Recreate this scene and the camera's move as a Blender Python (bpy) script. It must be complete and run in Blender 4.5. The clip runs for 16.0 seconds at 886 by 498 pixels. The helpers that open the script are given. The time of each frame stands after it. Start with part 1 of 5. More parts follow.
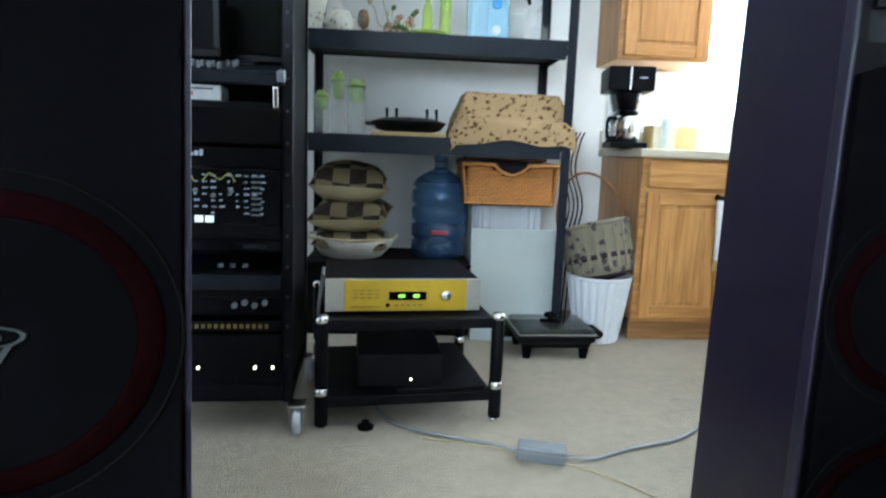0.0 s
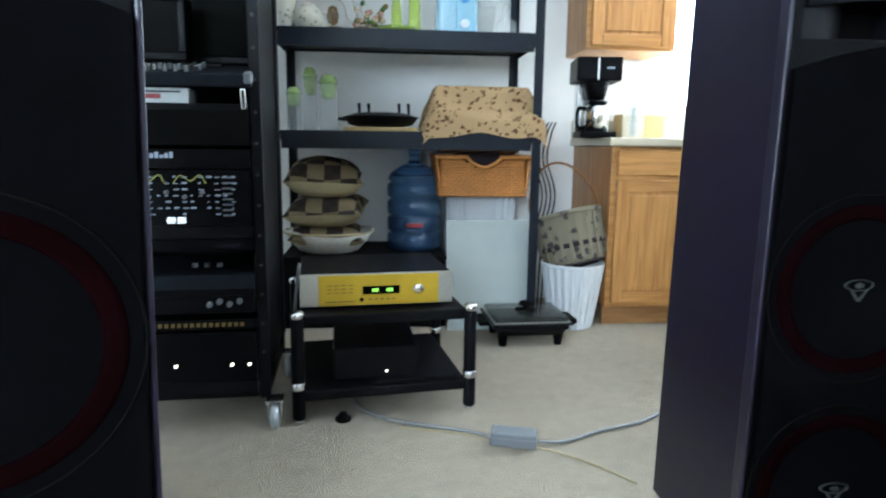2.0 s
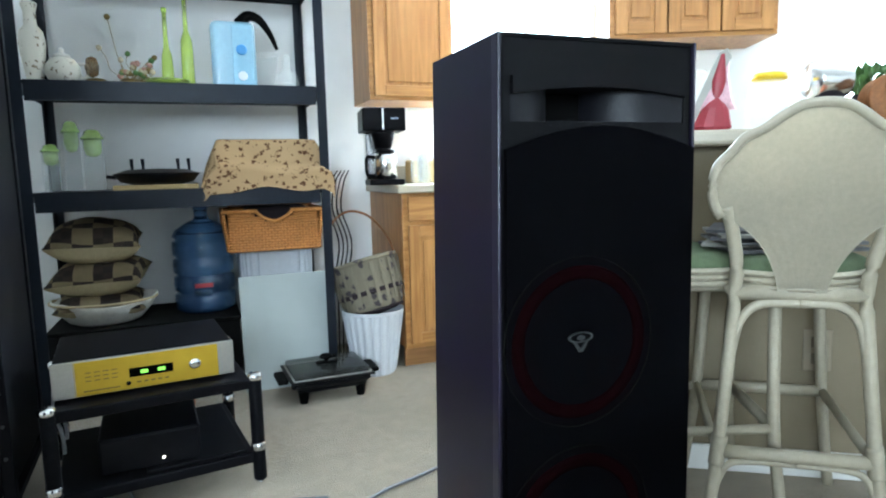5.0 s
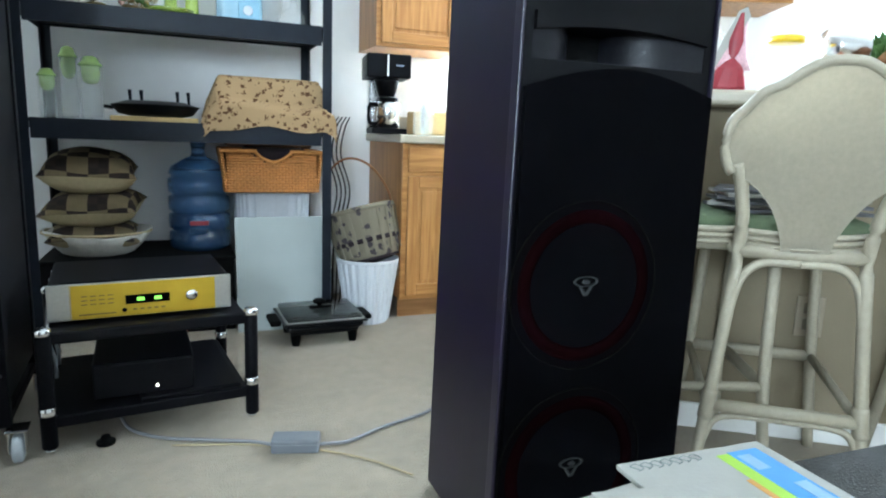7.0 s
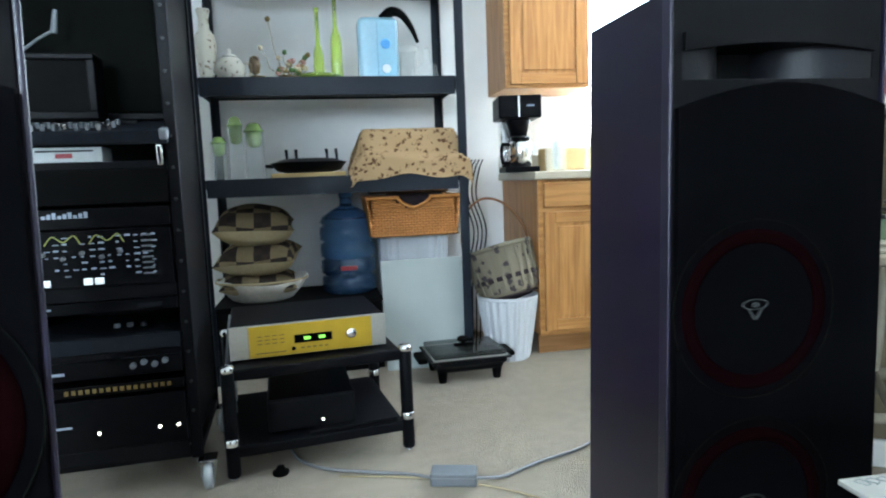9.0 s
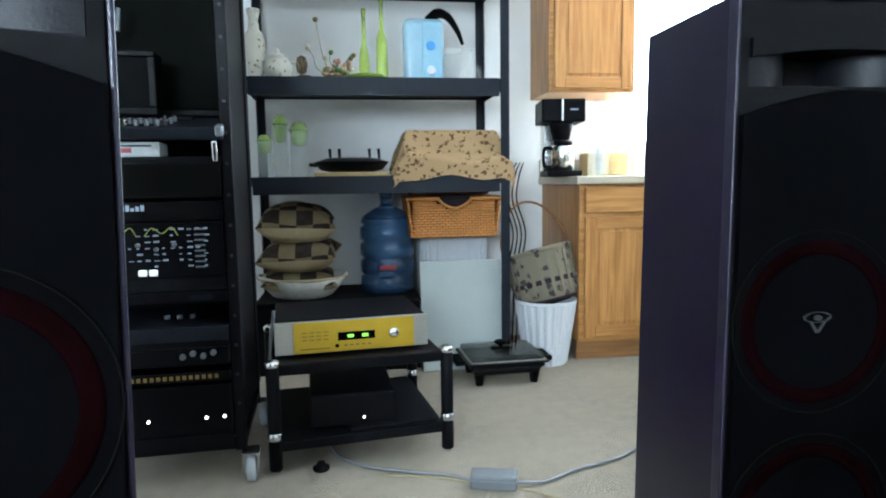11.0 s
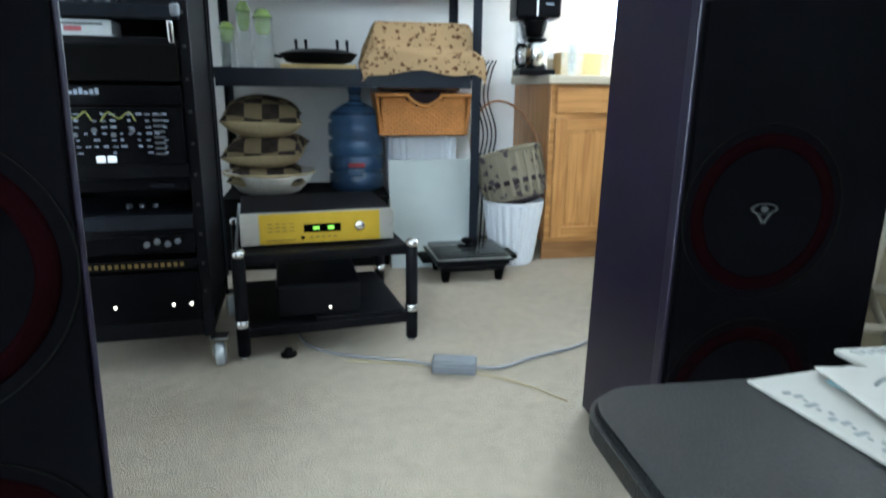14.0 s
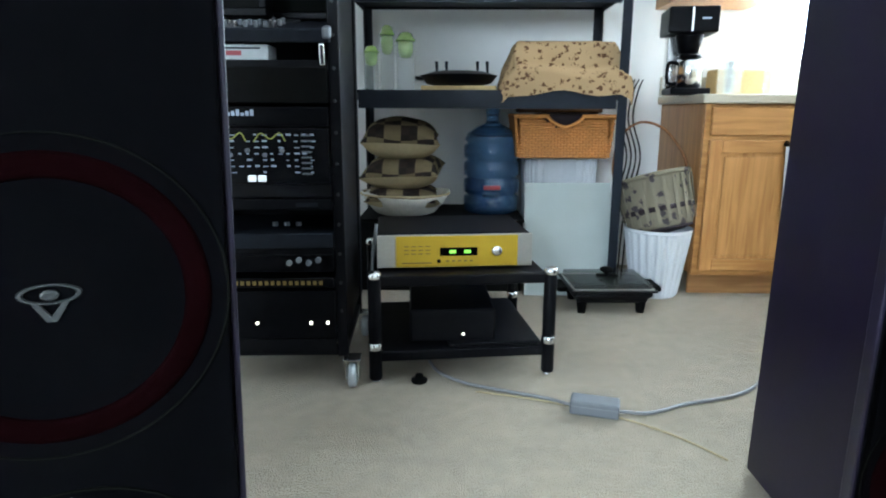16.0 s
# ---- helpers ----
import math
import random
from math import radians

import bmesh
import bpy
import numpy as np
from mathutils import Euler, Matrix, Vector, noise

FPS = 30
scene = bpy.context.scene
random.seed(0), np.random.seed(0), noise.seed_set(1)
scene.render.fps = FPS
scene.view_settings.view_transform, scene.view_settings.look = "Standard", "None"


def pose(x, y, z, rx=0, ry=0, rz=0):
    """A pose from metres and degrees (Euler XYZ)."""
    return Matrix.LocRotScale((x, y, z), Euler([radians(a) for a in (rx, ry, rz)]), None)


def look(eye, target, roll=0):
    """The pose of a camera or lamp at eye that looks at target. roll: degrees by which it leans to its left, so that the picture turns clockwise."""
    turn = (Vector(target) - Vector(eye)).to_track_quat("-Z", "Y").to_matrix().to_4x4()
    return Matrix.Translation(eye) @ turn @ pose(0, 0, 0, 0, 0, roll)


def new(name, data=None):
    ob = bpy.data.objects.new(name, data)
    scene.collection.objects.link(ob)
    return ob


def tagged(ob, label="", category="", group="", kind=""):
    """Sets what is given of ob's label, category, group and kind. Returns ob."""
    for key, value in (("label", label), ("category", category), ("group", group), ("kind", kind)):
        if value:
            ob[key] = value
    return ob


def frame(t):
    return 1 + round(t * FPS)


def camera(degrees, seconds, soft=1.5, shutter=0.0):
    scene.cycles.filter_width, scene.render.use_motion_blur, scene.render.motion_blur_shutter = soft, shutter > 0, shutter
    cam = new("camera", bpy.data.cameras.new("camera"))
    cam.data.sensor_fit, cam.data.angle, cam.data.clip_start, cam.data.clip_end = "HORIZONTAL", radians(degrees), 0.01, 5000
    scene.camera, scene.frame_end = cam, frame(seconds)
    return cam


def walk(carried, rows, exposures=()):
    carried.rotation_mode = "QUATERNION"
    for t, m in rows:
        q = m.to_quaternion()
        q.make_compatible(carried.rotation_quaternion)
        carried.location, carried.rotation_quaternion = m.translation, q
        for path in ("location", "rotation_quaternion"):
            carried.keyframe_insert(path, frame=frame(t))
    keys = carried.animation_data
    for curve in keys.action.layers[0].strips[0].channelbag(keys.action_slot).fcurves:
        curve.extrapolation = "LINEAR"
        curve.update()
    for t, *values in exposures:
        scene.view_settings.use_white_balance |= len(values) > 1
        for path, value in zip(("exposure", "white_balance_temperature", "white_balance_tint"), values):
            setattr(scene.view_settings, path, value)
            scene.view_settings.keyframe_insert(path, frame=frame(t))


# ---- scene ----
cam = camera(70.3, 16.0, soft=2.0, shutter=0.5)
PATH = [
    (0, (0.397, 0.471, 0.849), (0.546, 2.444, 0.554), 2.1),
    (0.5, (0.418, 0.423, 0.860), (0.601, 2.403, 0.647), 0.1),
    (1, (0.420, 0.433, 0.869), (0.519, 2.411, 0.594), 0.5),
    (1.5, (0.439, 0.449, 0.832), (0.483, 2.408, 0.431), -0.3),
    (2, (0.437, 0.425, 0.870), (0.634, 2.388, 0.543), 0.7),
    (2.5, (0.497, 0.434, 0.852), (0.784, 2.395, 0.585), -0.5),
    (3, (0.580, 0.393, 0.911), (1.171, 2.291, 0.685), -1.7),
    (3.2, (0.586, 0.394, 0.917), (1.229, 2.273, 0.681), -2.0),
    (5.3, (0.608, 0.405, 0.969), (1.337, 2.251, 0.722), -1.8),
    (5.5, (0.619, 0.412, 0.954), (1.356, 2.250, 0.673), -2.2),
    (6, (0.546, 0.427, 0.881), (1.339, 2.233, 0.552), -1.8),
    (6.5, (0.560, 0.416, 0.901), (1.356, 2.216, 0.543), 0.6),
    (7, (0.559, 0.415, 0.906), (1.304, 2.237, 0.557), 2.1),
    (7.5, (0.553, 0.414, 0.903), (1.256, 2.263, 0.609), -0.4),
    (8, (0.593, 0.398, 0.890), (0.996, 2.345, 0.675), -3.6),
    (8.5, (0.522, 0.393, 0.890), (0.890, 2.349, 0.687), -3.1),
    (9, (0.489, 0.396, 0.891), (0.859, 2.349, 0.672), -2.2),
    (9.5, (0.450, 0.433, 0.893), (0.716, 2.403, 0.672), -1.2),
    (12, (0.433, 0.388, 0.888), (0.725, 2.356, 0.682), -0.7),
    (12.5, (0.431, 0.411, 0.878), (0.702, 2.380, 0.650), -1.3),
    (13, (0.456, 0.377, 0.881), (0.732, 2.337, 0.597), -0.5),
    (13.5, (0.452, 0.377, 0.881), (0.776, 2.322, 0.551), 0.0),
    (14, (0.459, 0.378, 0.852), (0.813, 2.282, 0.354), 0.6),
    (14.5, (0.463, 0.389, 0.842), (0.814, 2.267, 0.251), -0.1),
    (15, (0.435, 0.450, 0.842), (0.578, 2.363, 0.279), -0.2),
    (15.5, (0.429, 0.446, 0.834), (0.413, 2.392, 0.375), -0.4),
    (16, (0.420, 0.480, 0.843), (0.388, 2.432, 0.410), 0.2),
]
walk(cam, [(t, look(eye, target, roll)) for t, eye, target, roll in PATH], [(0, -0.66, 6050, 10), (16, -0.66, 6050, 10)])

# ---- light ----
world = bpy.data.worlds.new("world")
scene.world = world
world.use_nodes = True
sky = world.node_tree.nodes.new("ShaderNodeTexSky")
sky.sky_type, sky.sun_disc = "NISHITA", False
sky.sun_elevation, sky.sun_rotation = radians(38), radians(40)
world.node_tree.nodes["Background"].inputs[1].default_value = 0.12
world.node_tree.links.new(sky.outputs[0], world.node_tree.nodes["Background"].inputs[0])


def area(name, place, target, w, h, power, colour):
    lamp = bpy.data.lights.new(name, "AREA")
    lamp.shape, lamp.size, lamp.size_y, lamp.energy, lamp.color = "RECTANGLE", w, h, power, colour
    ob = new(name, lamp)
    ob.matrix_world = look(place, target)
    return ob


# ---- materials ----
MATS = {}


def mat(name, colour, rough=0.6, metal=0.0, var=0.15, scale=30.0, bump=0.1, fine=200.0, spec=0.5, trans=0.0, emit=0.0, alpha=1.0, coat=0.0):
    """A surface with colour variation at two scales and fine relief."""
    if name in MATS:
        return MATS[name]
    m = bpy.data.materials.new(name)
    m.use_nodes = True
    n, l = m.node_tree.nodes, m.node_tree.links
    b = n["Principled BSDF"]
    b.inputs["Roughness"].default_value, b.inputs["Metallic"].default_value = rough, metal
    b.inputs["Specular IOR Level"].default_value = spec
    b.inputs["Transmission Weight"].default_value = trans
    b.inputs["Coat Weight"].default_value = coat
    b.inputs["Alpha"].default_value = alpha
    co = n.new("ShaderNodeTexCoord")
    big, small = n.new("ShaderNodeTexNoise"), n.new("ShaderNodeTexNoise")
    big.inputs["Scale"].default_value, small.inputs["Scale"].default_value = scale * 0.2, scale * 2
    big.inputs["Detail"].default_value = small.inputs["Detail"].default_value = 4
    mix = n.new("ShaderNodeMath")
    mix.operation = "ADD"
    l.new(co.outputs["Object"], big.inputs["Vector"])
    l.new(co.outputs["Object"], small.inputs["Vector"])
    l.new(big.outputs["Fac"], mix.inputs[0])
    l.new(small.outputs["Fac"], mix.inputs[1])
    ramp = n.new("ShaderNodeMapRange")
    ramp.inputs[1].default_value, ramp.inputs[2].default_value = 0.6, 1.4
    ramp.inputs[3].default_value, ramp.inputs[4].default_value = 1 - var, 1 + var
    l.new(mix.outputs[0], ramp.inputs[0])
    mul = n.new("ShaderNodeVectorMath")
    mul.operation = "SCALE"
    mul.inputs[0].default_value = colour
    l.new(ramp.outputs[0], mul.inputs["Scale"])
    l.new(mul.outputs[0], b.inputs["Base Color"])
    if bump:
        tex, bp = n.new("ShaderNodeTexNoise"), n.new("ShaderNodeBump")
        tex.inputs["Scale"].default_value = fine
        bp.inputs["Strength"].default_value, bp.inputs["Distance"].default_value = bump, 0.004
        l.new(co.outputs["Object"], tex.inputs["Vector"])
        l.new(tex.outputs["Fac"], bp.inputs["Height"])
        l.new(bp.outputs[0], b.inputs["Normal"])
    if emit:
        b.inputs["Emission Color"].default_value = (*colour, 1)
        b.inputs["Emission Strength"].default_value = emit
    MATS[name] = m
    return m


def bsdf(m):
    return m.node_tree.nodes["Principled BSDF"]


def wood(name, dark, light, stretch, rough=0.4):
    m = mat(name, light, rough, bump=0.08, fine=120, spec=0.4)
    n, l = m.node_tree.nodes, m.node_tree.links
    co, mp, tx, rp = n.new("ShaderNodeTexCoord"), n.new("ShaderNodeMapping"), n.new("ShaderNodeTexNoise"), n.new("ShaderNodeValToRGB")
    mp.inputs["Scale"].default_value = stretch
    tx.inputs["Scale"].default_value, tx.inputs["Detail"].default_value, tx.inputs["Distortion"].default_value = 1.0, 6, 0.6
    rp.color_ramp.elements[0].position, rp.color_ramp.elements[1].position = 0.36, 0.66
    rp.color_ramp.elements[0].color, rp.color_ramp.elements[1].color = (*dark, 1), (*light, 1)
    l.new(co.outputs["Object"], mp.inputs[0])
    l.new(mp.outputs[0], tx.inputs["Vector"])
    l.new(tx.outputs["Fac"], rp.inputs[0])
    l.new(rp.outputs[0], bsdf(m).inputs["Base Color"])
    return m


def carpet_material():
    m = mat("carpet", (0.39, 0.325, 0.235), 0.97, var=0.17, scale=10, bump=0.0, spec=0.1)
    n, l = m.node_tree.nodes, m.node_tree.links
    co, a, c, add, bp = n.new("ShaderNodeTexCoord"), n.new("ShaderNodeTexNoise"), n.new("ShaderNodeTexVoronoi"), n.new("ShaderNodeMath"), n.new("ShaderNodeBump")
    a.inputs["Scale"].default_value, c.inputs["Scale"].default_value = 140, 330
    a.inputs["Detail"].default_value = 5
    l.new(co.outputs["Object"], a.inputs["Vector"])
    l.new(co.outputs["Object"], c.inputs["Vector"])
    l.new(a.outputs["Fac"], add.inputs[0])
    l.new(c.outputs["Distance"], add.inputs[1])
    bp.inputs["Strength"].default_value, bp.inputs["Distance"].default_value = 0.8, 0.009
    l.new(add.outputs[0], bp.inputs["Height"])
    l.new(bp.outputs[0], bsdf(m).inputs["Normal"])
    bsdf(m).inputs["Sheen Weight"].default_value = 0.3
    return m


def check_material():
    """Woven check of brown, charcoal and cream squares."""
    m = mat("check_weave", (0.3, 0.24, 0.15), 0.95, bump=0.3, fine=500, spec=0.1)
    n, l = m.node_tree.nodes, m.node_tree.links
    co, ck, ck2, mx = n.new("ShaderNodeTexCoord"), n.new("ShaderNodeTexChecker"), n.new("ShaderNodeTexChecker"), n.new("ShaderNodeMix")
    mx.data_type = "RGBA"
    ck.inputs["Scale"].default_value, ck2.inputs["Scale"].default_value = 13, 26
    ck.inputs["Color1"].default_value, ck.inputs["Color2"].default_value = (0.22, 0.17, 0.095, 1), (0.028, 0.02, 0.018, 1)
    ck2.inputs["Color1"].default_value, ck2.inputs["Color2"].default_value = (0.05, 0.035, 0.025, 1), (0.02, 0.018, 0.016, 1)
    mx.inputs["Factor"].default_value = 0.3
    l.new(co.outputs["Object"], ck.inputs[0])
    l.new(co.outputs["Object"], ck2.inputs[0])
    l.new(ck.outputs[0], mx.inputs["A"])
    l.new(ck2.outputs[0], mx.inputs["B"])
    l.new(mx.outputs["Result"], bsdf(m).inputs["Base Color"])
    return m


def spotted_material(name, ground, spot, scale, size):
    m = mat(name, ground, 0.95, bump=0.2, fine=600, spec=0.1)
    n, l = m.node_tree.nodes, m.node_tree.links
    co, v, lt, mx, ns, ad = n.new("ShaderNodeTexCoord"), n.new("ShaderNodeTexVoronoi"), n.new("ShaderNodeMapRange"), n.new("ShaderNodeMix"), n.new("ShaderNodeTexNoise"), n.new("ShaderNodeMixRGB")
    mx.data_type = "RGBA"
    v.inputs["Scale"].default_value = scale
    ns.inputs["Scale"].default_value = scale * 2.5
    ad.inputs[0].default_value = 0.035
    lt.inputs[1].default_value, lt.inputs[2].default_value, lt.inputs[3].default_value, lt.inputs[4].default_value = size, size + 0.06, 1, 0
    l.new(co.outputs["Object"], ad.inputs[1])
    l.new(ns.outputs["Color"], ad.inputs[2])
    l.new(co.outputs["Object"], ns.inputs["Vector"])
    l.new(ad.outputs[0], v.inputs["Vector"])
    l.new(v.outputs["Distance"], lt.inputs[0])
    l.new(lt.outputs[0], mx.inputs["Factor"])
    mx.inputs["A"].default_value, mx.inputs["B"].default_value = (*ground, 1), (*spot, 1)
    l.new(mx.outputs["Result"], bsdf(m).inputs["Base Color"])
    return m


CARPET = carpet_material()
WALL = mat("wall_paint", (0.85, 0.85, 0.84), 0.85, var=0.03, scale=6, bump=0.15, fine=120, spec=0.2)
BARWALL = mat("bar_wall_paint", (0.21, 0.172, 0.115), 0.85, var=0.04, scale=6, bump=0.15, fine=120, spec=0.2)
IVORY = mat("ivory_plastic", (0.26, 0.215, 0.15), 0.5, var=0.03)
IVORY_DARK = mat("aged_ivory_plastic", (0.15, 0.125, 0.085), 0.5, var=0.05)
CEIL = mat("ceiling_paint", (0.85, 0.855, 0.85), 0.9, var=0.02, bump=0.2, fine=60)
TRIM = mat("trim_paint", (0.78, 0.77, 0.74), 0.5, var=0.03)
# black vinyl; the window flare's purple on its sides is put into the colour
VINYL = mat("flare_purple_vinyl", (0.0075, 0.0045, 0.0155), 0.38, var=0.25, scale=20, bump=0.12, fine=350, spec=0.2)
BAFFLE = mat("black_baffle", (0.0019, 0.0019, 0.0027), 0.6, var=0.2, scale=20, bump=0.08, fine=500, spec=0.1)
GRILLE = mat("grille_cloth", (0.0013, 0.0013, 0.0018), 0.95, var=0.25, scale=12, bump=0.4, fine=900, spec=0.02)
REDRING = mat("red_surround", (0.0032, 0.0007, 0.0009), 0.9, var=0.3, scale=60, spec=0.0)
# edge vinyl carries the same flare purple
VINYL_EDGE = mat("vinyl_edge_strip", (0.012, 0.009, 0.022), 0.35, var=0.2, scale=20, bump=0.05, spec=0.35)
RIM = mat("woofer_rim_rubber", (0.0030, 0.0033, 0.0026), 0.8, var=0.2, spec=0.03)
HORN = mat("horn_plastic", (0.007, 0.007, 0.0095), 0.42, var=0.1, spec=0.16)
STEEL = mat("blued_steel_paint", (0.0075, 0.010, 0.016), 0.45, var=0.2, scale=25, bump=0.08, fine=90, spec=0.15)
RACK = mat("rack_black", (0.0045, 0.0045, 0.0058), 0.42, var=0.25, bump=0.05, spec=0.06)
UNIT = mat("unit_black", (0.003, 0.003, 0.004), 0.38, var=0.25, bump=0.04, spec=0.05)
# dark grey of uneven tone, for lids and small parts
GREYTOP = mat("dark_grey_finish", (0.012, 0.014, 0.019), 0.6, var=0.3, scale=15, spec=0.05)
CHROME = mat("chrome", (0.7, 0.7, 0.7), 0.2, metal=1.0, var=0.08, bump=0.02)
ALU = mat("brushed_aluminium", (0.42, 0.41, 0.38), 0.38, metal=0.85, var=0.08, scale=60, bump=0.05, fine=400)
GOLD = mat("gold_plate", (0.50, 0.33, 0.025), 0.36, metal=0.55, var=0.1, scale=12, bump=0.03, fine=500)
DISPLAY = mat("display_window", (0.0015, 0.002, 0.0015), 0.5, spec=0.012, var=0.05, bump=0)
GREEN_LED = mat("green_digits", (0.35, 1.0, 0.12), 0.5, bump=0, var=0, emit=1.1)
WHITE_LED = mat("white_led", (1.0, 0.95, 0.75), 0.5, bump=0, var=0, emit=7.0)
PRINT = mat("printed_marks", (0.35, 0.4, 0.5), 0.6, bump=0, var=0.2)
PRINT_LIME = mat("lime_marks", (0.40, 0.42, 0.10), 0.6, bump=0, var=0.2)
BUTTON_LED = mat("lit_button_white", (0.9, 0.97, 1.0), 0.5, bump=0, var=0, emit=0.8)
PRINT_DARK = mat("dark_print", (0.16, 0.11, 0.02), 0.6, bump=0, var=0.2)
OAK = wood("oak_upright", (0.28, 0.118, 0.031), (0.44, 0.215, 0.068), (45, 45, 3))
OAK_H = wood("oak_across", (0.28, 0.118, 0.031), (0.44, 0.215, 0.068), (3, 45, 45))
TOEKICK = wood("toe_kick_oak", (0.2, 0.09, 0.03), (0.3, 0.15, 0.06), (3, 45, 45))
LAMINATE = mat("laminate_top", (0.44, 0.39, 0.30), 0.4, var=0.05, scale=80)
RATTAN = mat("painted_rattan", (0.34, 0.30, 0.225), 0.5, var=0.12, scale=40, bump=0.12, fine=150)
SHELLWEAVE = mat("painted_fan_weave", (0.44, 0.395, 0.305), 0.6, var=0.10, scale=50, bump=0.2, fine=220)
WRAP = mat("rattan_wrap", (0.50, 0.42, 0.28), 0.6, var=0.25, scale=80, bump=0.5, fine=250)
GREENCUSH = mat("green_cushion", (0.085, 0.115, 0.06), 0.9, var=0.15, scale=40, bump=0.3, fine=500)
WICKER = mat("orange_wicker", (0.48, 0.19, 0.045), 0.6, var=0.3, scale=60, bump=0.3, fine=200)
WICKER_DARK = mat("dark_wicker", (0.2, 0.075, 0.02), 0.7, var=0.3, scale=60)
WHITEPL = mat("white_plastic", (0.62, 0.64, 0.68), 0.45, var=0.05)
SHEET = mat("frosted_sheet", (0.36, 0.40, 0.39), 0.5, var=0.06, scale=4, bump=0.02)
BLUEJUG = mat("blue_polycarbonate", (0.17, 0.34, 0.58), 0.12, var=0.05, bump=0.02, trans=0.85)
WATER = mat("jug_water", (0.02, 0.06, 0.14), 0.08, var=0.1, bump=0)
SMOKED = mat("smoked_glass", (0.03, 0.032, 0.03), 0.06, var=0.1, bump=0, alpha=0.55)
BLUEPITCH = mat("pale_blue_plastic", (0.40, 0.70, 0.88), 0.10, var=0.10, bump=0.02, alpha=0.50)
GLASS = mat("clear_glass", (0.80, 0.86, 0.84), 0.04, var=0, bump=0, alpha=0.12)
GREENGLASS = mat("lime_glass", (0.62, 0.80, 0.16), 0.12, var=0.05, bump=0, trans=0.75)
JADE = mat("green_lid", (0.50, 0.72, 0.20), 0.03, var=0.25, bump=0, alpha=0.55, spec=1.0)
CERAMIC = mat("cream_ceramic", (0.84, 0.81, 0.75), 0.22, var=0.1, scale=30)
CERAMIC_DECO = spotted_material("floral_ceramic", (0.70, 0.67, 0.58), (0.22, 0.16, 0.09), 38, 0.22)
BRONZE = mat("antique_bronze", (0.22, 0.15, 0.05), 0.4, metal=0.6, var=0.4, scale=60)
PAN = mat("dark_nonstick", (0.005, 0.005, 0.006), 0.35, var=0.2, bump=0.05, spec=0.12)
BOARD = mat("bamboo_board", (0.42, 0.29, 0.12), 0.6, var=0.15, scale=40)
CLOTH = spotted_material("leaf_print_cloth", (0.34, 0.225, 0.12), (0.085, 0.040, 0.020), 37, 0.29)
CHECK = check_material()
CREAM = mat("cream_cloth", (0.42, 0.34, 0.20), 0.95, var=0.12, scale=30, bump=0.3, fine=300)
WHITECLOTH = mat("white_liner_cloth", (0.62, 0.60, 0.55), 0.95, var=0.15, scale=25, bump=0.4, fine=60)
PATCH = spotted_material("floral_painted_basket", (0.19, 0.165, 0.12), (0.06, 0.05, 0.055), 22, 0.34)
PLUM = mat("plum_lining", (0.016, 0.008, 0.012), 0.9, var=0.2)
CORD = mat("grey_cord", (0.20, 0.20, 0.21), 0.5, var=0.1)
ADAPTER = mat("grey_adapter", (0.13, 0.14, 0.155), 0.5, var=0.1, scale=20)
RUBBER = mat("black_rubber", (0.003, 0.003, 0.003), 0.6, var=0.2, spec=0.03)
CRATE = mat("black_crate_board", (0.004, 0.004, 0.004), 0.8, var=0.2, spec=0.1)
ORANGEPL = mat("terracotta_plastic", (0.42, 0.13, 0.05), 0.45, var=0.15)
EMBLEM = mat("dull_silver", (0.024, 0.026, 0.027), 0.5, metal=0.3, var=0.1)
TABLE = mat("black_grained_top", (0.005, 0.0055, 0.0055), 0.46, var=0.35, scale=90, bump=0.35, fine=400, spec=0.3)
PAPER = mat("white_paper", (0.34, 0.33, 0.30), 0.8, var=0.04)
PAPER_BLUE = mat("blue_print", (0.05, 0.24, 0.52), 0.6, var=0.1)
PAPER_GREEN = mat("lime_print", (0.30, 0.50, 0.05), 0.7, var=0.08)
PAPER_LIME = mat("lime_note", (0.45, 0.62, 0.03), 0.8, var=0.05)
PAPER_AQUA = mat("aqua_print", (0.30, 0.55, 0.60), 0.7, var=0.08)
PAPER_ORANGE = mat("orange_print", (0.50, 0.24, 0.06), 0.7, var=0.1)
PAPER_PALE = mat("pale_blue_print", (0.22, 0.36, 0.50), 0.7, var=0.2)
PAPER_PINK = mat("faint_pink_print", (0.36, 0.31, 0.31), 0.8, var=0.1)
PAPER_INK = mat("ink_print", (0.14, 0.16, 0.16), 0.7, var=0.3)
YELLOW = mat("yellow_lid", (0.75, 0.50, 0.02), 0.4, var=0.05)
RED = mat("red_plastic", (0.24, 0.012, 0.022), 0.45, var=0.1)
PINKWRAP = mat("pale_pink_film", (0.62, 0.38, 0.42), 0.35, var=0.35, scale=60, bump=0.4, fine=60)
PINK = mat("pink_plastic", (0.60, 0.06, 0.32), 0.4, var=0.1)
PETAL = mat("dried_pink_petal", (0.42, 0.22, 0.18), 0.8, var=0.4, scale=80)
AMBER = mat("amber_glass", (0.20, 0.11, 0.03), 0.12, var=0.2, bump=0, alpha=0.7)
LEAF = mat("leaf_green", (0.06, 0.13, 0.03), 0.6, var=0.4, scale=60)
TOWEL = mat("white_towel", (0.70, 0.70, 0.72), 0.95, var=0.08, bump=0.5, fine=300)
GREYPL = mat("pale_grey_plastic", (0.42, 0.45, 0.47), 0.5, var=0.1)
PANE = mat("window_pane", (0.95, 0.97, 1.0), 0.02, var=0, bump=0, trans=1.0)
MAGAZINE = mat("magazine_covers", (0.09, 0.09, 0.10), 0.5, var=0.6, scale=60)
